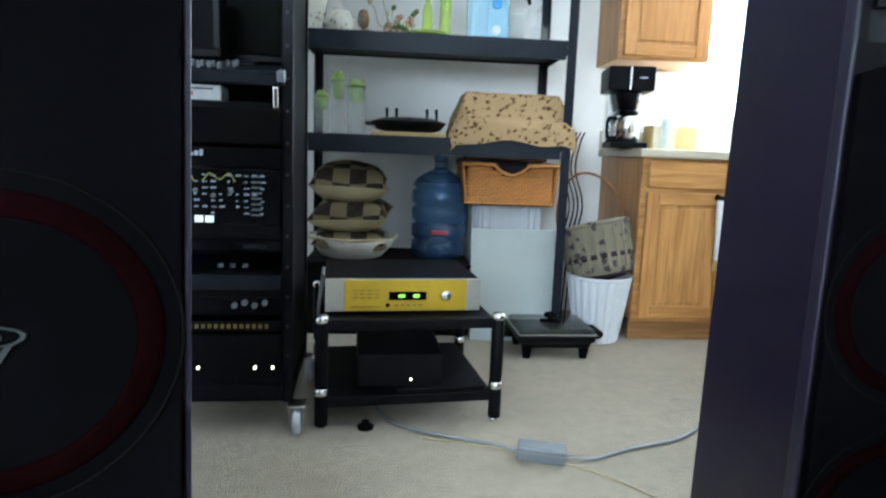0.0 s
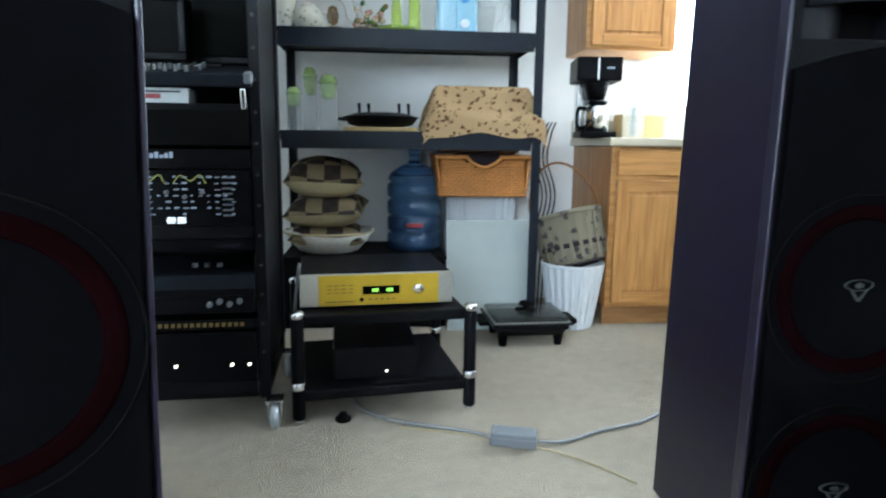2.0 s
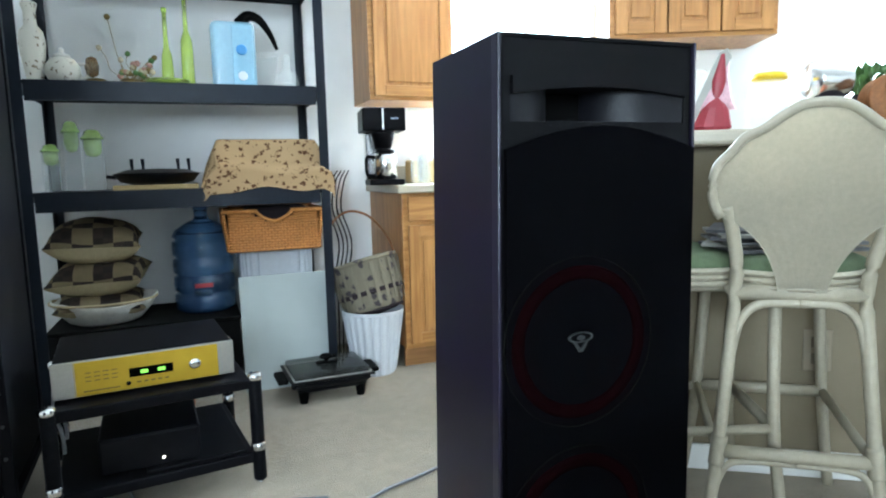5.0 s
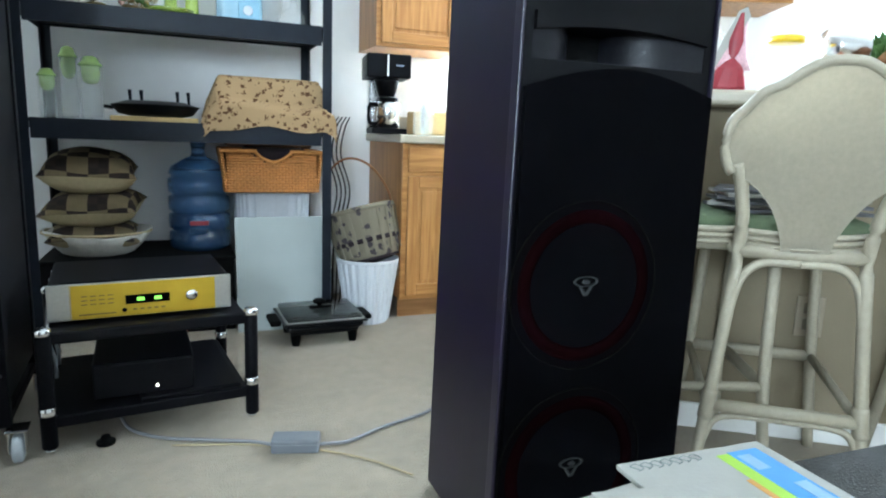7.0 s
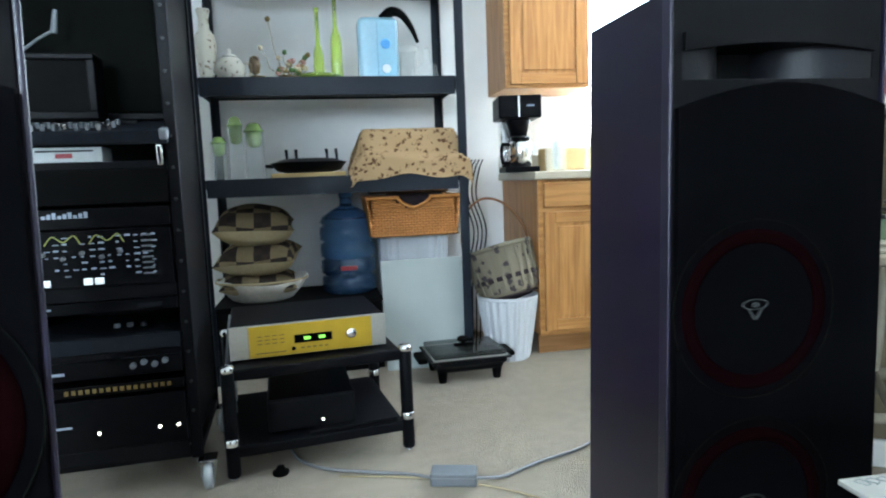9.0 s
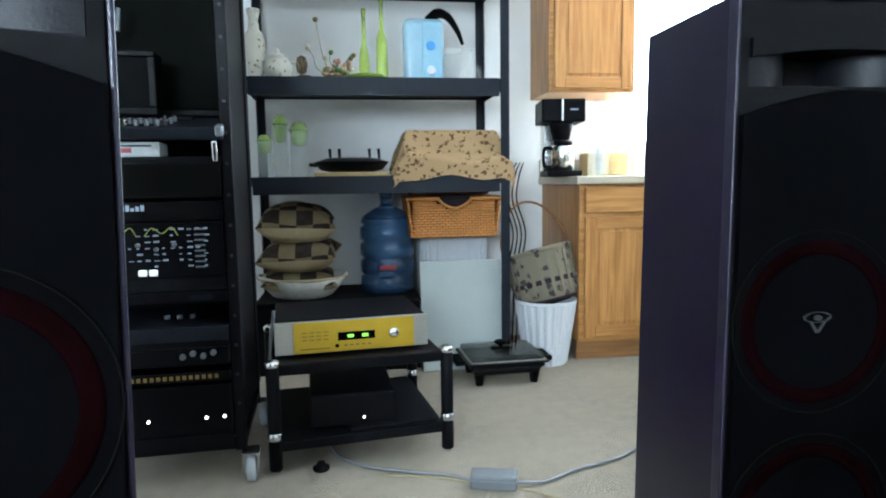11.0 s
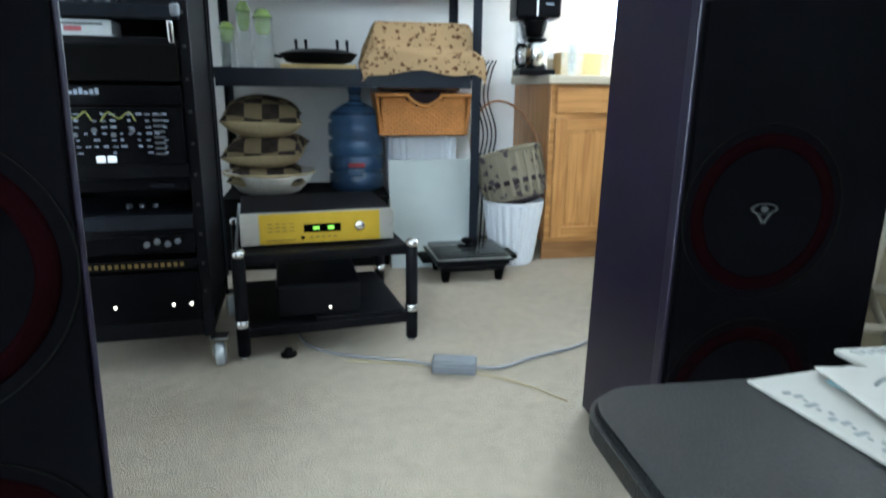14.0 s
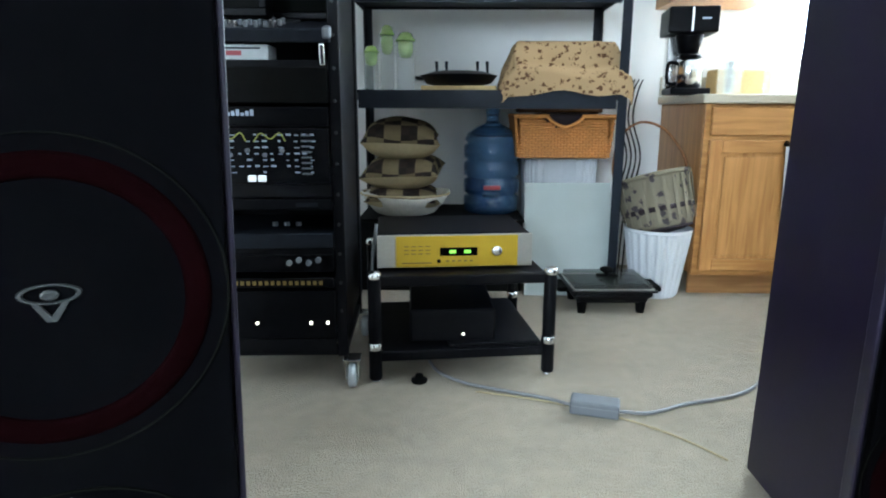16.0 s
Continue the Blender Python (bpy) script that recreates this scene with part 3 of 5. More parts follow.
fp = part("faceplate", bm_box(-0.004, 0.439, 0.002, 0.0135, 0.008, 0.113, 0.002), ALU, am, "brushed silver faceplate")
part("gold_panel", bm_box(0.050, 0.396, -0.003, 0.0015, 0.011, 0.110, 0.001), GOLD, am, "gold centre panel")
part("panel_edge", bm_box(0.0465, 0.0497, -0.0035, 0.0015, 0.011, 0.110, 0.0005), CREAM, am)
dp = part("display", bm_box(0.173, 0.280, -0.0055, -0.0035, 0.046, 0.073, 0.001), DISPLAY, am, "dark display window with green digits")
for dx in (0.200, 0.242):
    part("digit", bm_box(dx, dx + 0.018, -0.0075, -0.006, 0.055, 0.065, 0.001), GREEN_LED, dp, "glowing green digits")
part("knob", moved(bm_lathe([(0.016, 0), (0.0165, 0.003), (0.0155, 0.014), (0.012, 0.016), (0, 0.0162)], 24), pose(0.334, -0.0035, 0.062, 90)), CHROME, am, "silver volume knob", True)
part("button", moved(bm_lathe([(0.006, 0), (0.006, 0.005), (0, 0.0055)], 12), pose(0.170, -0.0035, 0.030, 90)), RUBBER, am, "", True)
for row in range(3):
    for k in range(4):
        part("printed_mark", bm_box(0.072 + k * 0.02, 0.086 + k * 0.02, -0.0042, -0.0034, 0.052 + row * 0.012, 0.055 + row * 0.012, 0), PRINT_DARK, am)
part("printed_mark", bm_box(0.066, 0.150, -0.0042, -0.0034, 0.022, 0.026, 0), PRINT_DARK, am)
for k in range(5):
    part("small_button", bm_box(0.190 + k * 0.017, 0.200 + k * 0.017, -0.0045, -0.0034, 0.027, 0.032, 0.0005), PRINT_DARK, am)

# black component tilted on the low shelf
cp = empty("power_supply_box", stand_m @ pose(0.10, 0.045, 0.0925, 0, 0, -4), "black metal component with one white light", "component")
part("case", bm_box(0, 0.25, 0.0, 0.36, 0.006, 0.100, 0.006), UNIT, cp)
part("front_panel", bm_box(0.004, 0.246, -0.006, -0.0005, 0.010, 0.096, 0.003), RACK, cp)
part("status_light", moved(bm_lathe([(0.0035, 0), (0.0035, 0.003), (0, 0.0035)], 10), pose(0.155, -0.006, 0.030, 90)), WHITE_LED, cp, "small white light")
pl = tagged(part("flat_panel", bm_box(0.19, 0.45, -0.03, 0.40, 0.0, 0.012, 0.003), RACK), "flat black panel lying on the low shelf", "panel")
pl.matrix_world = stand_m @ pose(0.02, 0.03, 0.0925)
# terracotta bowl with a cream lining behind the stand
bw = empty("planter_bowl", pose(0.400, 2.98, 0.085, 62, 0, 0), "terracotta plastic bowl with a pale rim lining", "bowl")
part("bowl", bm_lathe([(0.055, 0.0), (0.09, 0.01), (0.135, 0.085), (0.142, 0.09), (0.132, 0.092), (0.10, 0.03), (0.0, 0.02)], 32), ORANGEPL, bw, "", True)
part("lining", bm_lathe([(0.122, 0.080), (0.098, 0.034), (0.0, 0.024)], 32), CERAMIC, bw, "", True)

# ---- equipment rack ----
RM = pose(-0.415, 2.275, 0.030, 0, 0, 3) @ Matrix.Diagonal((1.05, 1.05, 1.07, 1))
rk = empty("equipment_rack", RM, "black open audio equipment rack on silver casters", "equipment rack")
RW, RD = 0.49, 0.42
for rx in (0, RW - 0.03):
    for ry in (0, RD):
        part("post", bm_box(rx, rx + 0.03, ry, ry + 0.03, 0.062, 1.62, 0.003), RACK, rk)
        if ry == 0:
            for k in range(14):
                part("screw", moved(bm_lathe([(0.005, 0), (0.005, 0.002), (0.0, 0.003)], 8), pose(rx + 0.015, -0.0005, 0.20 + k * 0.083, 90)), EMBLEM, rk)
part("base_rail", bm_box(0.03, RW - 0.03, 0.0, 0.03, 0.066, 0.092, 0.003), RACK, rk)
part("base_rail", bm_box(0.03, RW - 0.03, RD, RD + 0.03, 0.066, 0.092, 0.003), RACK, rk)
# added dark back and sides, hiding the bright wall behind the open rack
part("back_panel", bm_box(0.031, RW - 0.045, RD - 0.0005, RD + 0.006, 0.12, 1.60, 0.002), RACK, rk)
part("side_panel", bm_box(0.006, 0.012, 0.031, RD - 0.001, 0.12, 1.60, 0.002), RACK, rk)
part("side_panel", bm_box(RW - 0.012, RW - 0.006, 0.031, RD - 0.001, 0.12, 1.60, 0.002), RACK, rk)
part("side_rail", bm_box(RW - 0.027, RW - 0.003, 0.031, RD - 0.001, 0.066, 0.092, 0.003), RACK, rk)
for rx in (0.012, RW + 0.012):
    for ry in (0.0, RD + 0.01):
        c = part("caster", join(bm_box(rx - 0.026, rx + 0.026, ry - 0.024, ry + 0.034, 0.054, 0.0605, 0.002), bm_box(rx - 0.022, rx - 0.016, ry - 0.022, ry + 0.016, 0.0, 0.056, 0.002), bm_box(rx + 0.016, rx + 0.022, ry - 0.022, ry + 0.016, 0.0, 0.056, 0.002)), CHROME, rk, "zinc caster fork")
        part("wheel", moved(bm_lathe([(0.030, -0.012), (0.0365, -0.008), (0.0365, 0.008), (0.030, 0.012)], 20), pose(rx, ry - 0.004, 0.0085, 0, 90, 0)), GREYPL, c, "grey caster wheel", True)


def rack_unit(name, z0, z1, depth, label, y=-0.012, material=UNIT, x0=0.034, x1=RW - 0.034):
    u = empty(name, RM, label, "component")
    part("case", bm_box(x0, x1, 0.0, depth, z0 + 0.002, z1 - 0.002, 0.003), material, u)
    part("front_panel", bm_box(x0 - 0.002, x1 + 0.002, y, -0.0005, z0, z1, 0.002), material, u)
    return u


def rack_tray(z):
    t = part("rack_shelf", join(bm_box(0.031, RW - 0.031, 0.0, RD - 0.001, z - 0.012, z, 0.002), bm_box(0.031, RW - 0.031, -0.006, -0.0003, z - 0.036, z + 0.002, 0.002)), RACK, rk)
    return t


for z in (0.560, 0.382, 0.118):
    rack_tray(z)
u = rack_unit("power_amplifier", 0.1225, 0.262, 0.36, "black power amplifier with three white indicator lights")
for lx in (0.235, 0.388, 0.436):
    part("indicator_light", moved(bm_lathe([(0.0042, 0), (0.0042, 0.003), (0, 0.0035)], 10), pose(lx, -0.0125, 0.17, 90)), WHITE_LED, u, "lit white indicator")
part("printed_mark", bm_box(0.12, 0.17, -0.0135, -0.0125, 0.19, 0.196, 0), PRINT, u)
u = rack_unit("disc_player", 0.318, 0.366, 0.30, "black slim component with small printed marks")
for k in range(4):
    part("knob", moved(bm_lathe([(0.008, 0), (0.008, 0.01), (0, 0.011)], 12), pose(0.335 + k * 0.027, -0.0125, 0.345 + 0.008 * (k % 2), 90)), ADAPTER, u)
part("printed_mark", bm_box(0.13, 0.165, -0.0135, -0.0125, 0.334, 0.341, 0), PRINT, u)
u = rack_unit("cassette_deck", 0.272, 0.300, 0.30, "dark slim component with a row of gold dots")
for k in range(16):
    part("gold_mark", bm_box(0.16 + k * 0.017, 0.170 + k * 0.017, -0.0135, -0.0125, 0.28, 0.292, 0.001), BRONZE, u)
u = rack_unit("receiver", 0.385, 0.425, 0.34, "grey-topped flat receiver on a rack shelf", material=GREYTOP)
for k in range(3):
    part("knob", moved(bm_lathe([(0.009, 0), (0.009, 0.012), (0, 0.013)], 14), pose(0.27 + 0.035 * k, 0.12, 0.4245)), ADAPTER, u)
u = rack_unit("tuner", 0.492, 0.522, 0.28, "black slim tuner with two small lamps")
part("printed_mark", bm_box(0.12, 0.15, -0.0135, -0.0125, 0.507, 0.512, 0), PRINT, u)
part("dial", bm_box(0.36, 0.42, -0.014, -0.0125, 0.50, 0.512, 0.001), GREYTOP, u)
u = rack_unit("equalizer", 0.715, 0.765, 0.24, "black unit with a blue-white maker's plate")
for k in range(9):
    part("name_plate_bar", bm_box(0.15 + k * 0.0125, 0.159 + k * 0.0125, -0.0135, -0.0125, 0.742, 0.750 + 0.004 * ((k * 7) % 3), 0), PRINT, u)
# equalizer-mixer with a panel full of small print, curves and two lit buttons
mx = empty("mixer_panel", RM, "black mixer panel crowded with white print and lit buttons", "mixer")
part("case", bm_box(0.040, RW - 0.040, 0.0, 0.28, 0.563, 0.708, 0.002), UNIT, mx)
part("front_panel", bm_box(0.034, RW - 0.034, -0.012, -0.0005, 0.562, 0.710, 0.002), UNIT, mx)
rnd = random.Random(4)
for row in range(7):
    z = 0.592 + 0.0165 * row
    for k in range(17):
        if rnd.random() < 0.62:
            x = 0.062 + 0.0215 * k
            part("printed_mark", bm_box(x, x + rnd.uniform(0.006, 0.015), -0.0135, -0.0125, z, z + rnd.choice((0.0022, 0.0032, 0.0045)), 0), PRINT, mx)
for x0_ in (0.150, 0.255):
    part("response_curve", bm_tube(curve_points([(x0_, -0.0135, 0.675), (x0_ + 0.02, -0.0135, 0.697), (x0_ + 0.045, -0.0135, 0.682), (x0_ + 0.07, -0.0135, 0.698), (x0_ + 0.085, -0.0135, 0.676)], 5), 0.0014, 5), PRINT_LIME, mx)
for k in range(8):
    part("slider", bm_box(0.382, 0.410, -0.017, -0.0125, 0.588 + k * 0.0145, 0.592 + k * 0.0145, 0.001), ADAPTER, mx)
for k in range(6):
    part("knob", moved(bm_lathe([(0.006, 0), (0.006, 0.010), (0, 0.011)], 12), pose(0.100 + 0.046 * k, -0.0125, 0.640 + 0.012 * (k % 2), 90)), ADAPTER, mx, "", True)
for x in (0.135, 0.235, 0.262):
    part("lit_button", bm_box(x, x + 0.022, -0.018, -0.0125, 0.569, 0.586, 0.004), BUTTON_LED, mx, "lit white button")
# black block in place of a dark void, white-labelled box, and mixing desk
u = rack_unit("rack_drawer_unit", 0.775, 0.865, 0.30, "black block standing in for a dark void in the rack", material=RUBBER)
rack_tray(0.882)
wb = empty("white_label_box", RM @ pose(0.13, -0.004, 0.8825), "small white carton with a red printed band", "box")
part("carton", bm_box(0, 0.175, 0, 0.10, 0, 0.040, 0.003), GREYPL, wb)
part("red_print", bm_box(0.065, 0.105, -0.0015, -0.0004, 0.012, 0.024, 0), RED, wb)
part("grey_print", bm_box(0.02, 0.155, -0.0015, -0.0004, 0.028, 0.032, 0), GREYTOP, wb)
dk = empty("mixing_desk", RM @ pose(0.0, -0.02, 0.925, 12, 0, 0), "grey mixing desk with rows of pale knobs", "mixer")
part("desk_top", bm_box(0.03, RW - 0.02, 0.0, 0.30, 0.0, 0.035, 0.005), GREYTOP, dk)
part("end_cheek", bm_box(RW - 0.040, RW - 0.018, -0.004, 0.05, 0.010, 0.040, 0.006), ADAPTER, dk)
for k in range(9):
    for j in range(3):
        part("knob", moved(bm_lathe([(0.006, 0), (0.0065, 0.014), (0.004, 0.016), (0, 0.0162)], 10), pose(0.12 + k * 0.026, 0.025 + 0.05 * j, 0.035)), ADAPTER if (k + j) % 4 else CHROME, dk)
part("bracket", bm_box(RW - 0.05, RW - 0.035, -0.01, 0.0, -0.055, 0.0, 0.004), CHROME, dk)
mo = empty("monitor", RM @ pose(0.02, 0.16, 0.985), "black flat monitor screen standing on the rack", "monitor")
part("screen", bm_box(0.02, 0.43, 0.012, 0.03, 0.04, 0.62, 0.004), DISPLAY, mo)
part("bezel", join(bm_box(0.0, 0.02, 0.0, 0.04, 0.02, 0.64, 0.004), bm_box(0.43, 0.45, 0.0, 0.04, 0.02, 0.64, 0.004), bm_box(0.02, 0.43, 0.0, 0.04, 0.02, 0.04, 0.004), bm_box(0.02, 0.43, 0.0, 0.04, 0.62, 0.64, 0.004)), UNIT, mo)
part("monitor_foot", bm_box(0.10, 0.35, -0.02, 0.10, -0.02, 0.02, 0.004), UNIT, mo)
sm = empty("small_speaker_box", RM @ pose(0.10, 0.02, 0.995), "small black framed box on the mixing desk", "box")
part("frame", join(bm_box(0, 0.20, 0, 0.09, 0.0, 0.02, 0.003), bm_box(0, 0.02, 0, 0.09, 0.02, 0.15, 0.003), bm_box(0.18, 0.20, 0, 0.09, 0.02, 0.15, 0.003), bm_box(0, 0.20, 0, 0.09, 0.15, 0.165, 0.003)), UNIT, sm)
part("front_cloth", bm_box(0.02, 0.18, 0.012, 0.085, 0.02, 0.15, 0.002), RUBBER, sm)
ma = empty("microphone_arm", RM @ pose(0.12, 0.10, 1.165), "grey metal microphone arm with a clip", "microphone arm")
part("arm", bm_tube([(-0.03, 0, 0.0), (0.03, 0, 0.045), (0.075, 0, 0.07)], 0.004), ADAPTER, ma)
part("clip", bm_tube([(0.07, 0, 0.06), (0.078, 0, 0.12)], 0.009, ends=(0.009, 0.006)), ADAPTER, ma)

# ---- things on the lower part of the shelving and the floor below it ----
crate = empty("storage_crate", pose(0, 0, 0), "low black storage crate on the carpet", "crate")
part("crate_body", bm_box(-0.02, 0.745, 3.36, 3.84, 0.0, 0.328, 0.006), CRATE, crate)
part("crate_lid", bm_box(-0.025, 0.75, 3.355, 3.845, 0.329, 0.345, 0.004), CRATE, crate)

# water jug
jg = empty("water_jug", pose(0.607, 3.60, 0.3455), "large blue plastic water cooler jug", "water jug")
prof = [(0.0, 0.0), (0.115, 0.0), (0.132, 0.012)]
for k in range(4):
    z = 0.02 + k * 0.083
    prof += [(0.135, z), (0.137, z + 0.030), (0.135, z + 0.060), (0.121, z + 0.068), (0.121, z + 0.075)]
prof += [(0.133, 0.355), (0.120, 0.385), (0.075, 0.415), (0.036, 0.432), (0.030, 0.445), (0.030, 0.475), (0.034, 0.480), (0.034, 0.500), (0.0, 0.502)]
part("bottle", bm_lathe(prof, 36, False), BLUEJUG, jg, "ribbed translucent blue bottle", True)
part("water", bm_lathe([(0.0, 0.008), (0.112, 0.008), (0.118, 0.03), (0.118, 0.175), (0.0, 0.176)], 32), WATER, jg, "dark water in the lower half", True)
part("grip", bm_box(-0.05, 0.03, -0.145, -0.120, 0.085, 0.115, 0.008), BLUEJUG, jg)
part("red_label", bm_box(-0.045, 0.035, -0.142, -0.136, 0.125, 0.145, 0.002), RED, jg, "faded red label strip")

# ribbed white hamper with wicker tray on it
hp = empty("ribbed_hamper", pose(0.945, 3.68, 0), "ribbed white plastic hamper", "hamper")
bm = bmesh.new()
loop = []
for j, (z, s_) in enumerate(((0.0, 0.9), (0.6, 1.0), (0.622, 1.02))):
    row = []
    for k in range(96):
        a = 2 * math.pi * k / 96
        cxx, sx_ = math.cos(a), math.sin(a)
        e = 0.35
        rr = 1 + 0.022 * (1 if (k // 2) % 2 else -1) * (j < 2)
        row.append(bm.verts.new((0.175 * s_ * rr * math.copysign(abs(cxx) ** e, cxx), 0.15 * s_ * rr * math.copysign(abs(sx_) ** e, sx_), z)))
    loop.append(row)
for a, b in zip(loop, loop[1:]):
    for k in range(96):
        bm.faces.new((a[k], a[(k + 1) % 96], b[(k + 1) % 96], b[k]))
bm.faces.new(loop[0][::-1])
bm.faces.new(loop[-1])
part("body", bm, WHITEPL, hp)

wk = empty("wicker_basket", pose(0.925, 3.56, 0.6235), "orange-brown wicker tray basket with a handle cutout", "basket")


def wicker_side(m, length, height, thick, notch, material):
    """A woven wall: strands that go over and under, each a piece of its own."""
    side = part("side_panel", bm_box(-length / 2, length / 2, -0.0015, 0.0015, 0.0, height * 0.72 if notch else height, 0), WICKER_DARK, wk)
    side.matrix_local = m
    rows_, per = 15, max(6, int(length / 0.014))
    for r in range(rows_):
        z = (r + 0.5) * height / rows_
        pts = [(-length / 2 + length * k / per, thick * 0.5 * (1 if (k + r) % 2 else -1), z) for k in range(per + 1)]
        runs = [pts]
        if notch and r >= rows_ - 4:
            cut = 0.035 + 0.022 * (r - (rows_ - 4))
            runs = [[p for p in pts if p[0] < -cut], [p for p in pts if p[0] > cut]]
        for seg in runs:
            if len(seg) > 1:
                part("strand", bm_tube(seg, height / rows_ * 0.56, 5), material, side, "", True)


HB = 0.185
wicker_side(pose(0, -0.15, 0.004, -6), 0.405, HB, 0.008, True, WICKER)
wicker_side(pose(0, 0.15, 0.004, 6), 0.405, HB, 0.008, False, WICKER_DARK)
wicker_side(pose(-0.205, 0, 0.004, 0, -6, 0) @ pose(0, 0, 0, 0, 0, 90), 0.30, HB, 0.008, False, WICKER)
wicker_side(pose(0.205, 0, 0.004, 0, 6, 0) @ pose(0, 0, 0, 0, 0, 90), 0.30, HB, 0.008, False, WICKER)
part("bottom", bm_box(-0.2, 0.2, -0.145, 0.145, 0.0, 0.01, 0.003), WICKER_DARK, wk)
zr = HB + 0.006
part("rim", join(bm_tube([(-0.225, -0.17, zr), (-0.075, -0.17, zr)], 0.009), bm_tube(curve_points([(-0.085, -0.17, zr), (-0.05, -0.169, zr - 0.03), (0, -0.168, zr - 0.048), (0.05, -0.169, zr - 0.03), (0.085, -0.17, zr)]), 0.008), bm_tube([(0.075, -0.17, zr), (0.225, -0.17, zr)], 0.009),
                 bm_tube([(-0.225, 0.17, zr), (0.225, 0.17, zr)], 0.009), bm_tube([(-0.225, -0.17, zr), (-0.225, 0.17, zr)], 0.009), bm_tube([(0.225, -0.17, zr), (0.225, 0.17, zr)], 0.009)), WICKER, wk)
cl = tagged(part("folded_cloth", bm_box(-0.13, 0.17, -0.10, 0.12, 0.0, 0.15, 0.03, 4), PLUM), "dark plum folded cloth inside the wicker basket", "cloth")
cl.matrix_world = pose(0.93, 3.58, 0.6345 + 0.045)
bk_ = tagged(part("dark_tray", bm_box(-0.20, 0.20, 0.0, 0.16, 0.0, 0.02, 0.004), WICKER_DARK), "dark flat tray lying across the wicker basket", "tray")
bk_.matrix_world = pose(0.93, 3.57, 0.8305)

# frosted sheet leaning on the hamper
fs = tagged(part("plastic_sheet", bm_box(0, 0.40, 0, 0.008, 0, 0.525, 0.002), SHEET), "frosted grey-white plastic sheet leaning upright", "sheet")
fs.matrix_world = pose(0.750, 3.295, 0.001, -13, 0, 0)

# pillows in a lined basket
def pillow(m, w, d, h, label):
    p = empty("throw_pillow", m, label, "pillow", "stacked throw pillows")
    for nm, sgn, mm in (("top_cover", 1, CHECK), ("under_cover", -1, CREAM)):
        bm = bmesh.new()
        bmesh.ops.create_grid(bm, x_segments=24, y_segments=24, size=1)
        for v in bm.verts:
            x, y = v.co.x, v.co.y
            f = max(0.0, (1 - x * x)) ** 0.45 * max(0.0, (1 - y * y)) ** 0.45
            pull = 1 - 0.10 * (1 - abs(x)) * abs(y) - 0.0
            wr = 0.06 * noise.noise(Vector((x * 3, y * 3, sgn * 2.0 + w * 9)))
            v.co = Vector((x * w / 2 * (1 - 0.08 * (1 - y * y) * abs(x) ** 3), y * d / 2 * (1 - 0.08 * (1 - x * x) * abs(y) ** 3), sgn * h / 2 * f * (1 + wr)))
        if sgn < 0:
            bmesh.ops.reverse_faces(bm, faces=bm.faces[:])
        part(nm, bm, mm, p, "cream cloth underside" if sgn < 0 else "brown and black checked weave", True)
    return p


pillow(pose(0.172, 3.55, 0.432, 5, 2, 4), 0.36, 0.34, 0.125, "checked throw pillow with a cream underside")
pillow(pose(0.178, 3.55, 0.553, 6, -2, -5), 0.375, 0.34, 0.175, "checked throw pillow with a cream underside")
pillow(pose(0.168, 3.55, 0.706, 6, 2, 3), 0.37, 0.34, 0.205, "plump checked throw pillow on top of the pile")
lb = empty("lined_basket", pose(0.185, 3.53, 0.3455), "shallow basket with a white cloth lining", "basket")
bm = bmesh.new()
rings = []
for j, (r, z) in enumerate(((0.12, 0.0), (0.145, 0.01), (0.185, 0.055), (0.215, 0.098), (0.212, 0.104), (0.18, 0.06), (0.12, 0.02))):
    rings.append([bm.verts.new(((r + 0.006 * math.sin(9 * a) * (j > 1)) * math.cos(a), 0.85 * (r + 0.006 * math.sin(9 * a) * (j > 1)) * math.sin(a), z + (0.012 * math.sin(2 * a + 1) if j in (3, 4) else 0))) for a in [2 * math.pi * k / 48 for k in range(48)]])
for a, b in zip(rings, rings[1:]):
    for k in range(48):
        bm.faces.new((a[k], a[(k + 1) % 48], b[(k + 1) % 48], b[k]))
bm.faces.new(rings[0][::-1])
part("lining", bm, WHITECLOTH, lb, "", True)
part("rim_band", moved(bm_lathe([(0.214 + 0.006 * math.cos(a), 0.101 + 0.006 * math.sin(a)) for a in [2 * math.pi * k / 8 for k in range(9)]], 48, False), Matrix.Diagonal((1, 0.85, 1, 1))), CREAM, lb, "", True)

# electric skillet
sk = empty("electric_skillet", pose(1.090, 3.155, 0, 0, 0, 2), "black electric skillet with a glass lid on the carpet", "skillet")
bm = bm_box(-0.17, 0.17, -0.14, 0.14, 0.045, 0.10, 0.02, 4)
for v in bm.verts:
    if v.co.z < 0.07:
        v.co.x *= 0.9
        v.co.y *= 0.9
part("pan", bm, PAN, sk)
part("rim", bm_box(-0.182, 0.182, -0.152, 0.152, 0.098, 0.106, 0.004), PAN, sk)
for fx in (-0.125, 0.125):
    for fy in (-0.10, 0.10):
        part("foot", moved(bm_lathe([(0.017, 0.0), (0.024, 0.05), (0.024, 0.052)], 10), pose(fx, fy, 0)), RUBBER, sk)
for sx in (-1, 1):
    part("handle", bm_box(min(sx * 0.18, sx * 0.225), max(sx * 0.18, sx * 0.225), -0.07, 0.07, 0.080, 0.104, 0.008, 3), RUBBER, sk)
bm = bm_box(-0.165, 0.165, -0.135, 0.135, 0.1065, 0.134, 0.025, 4)
part("lid", bm, SMOKED, sk, "dark domed glass lid", True)
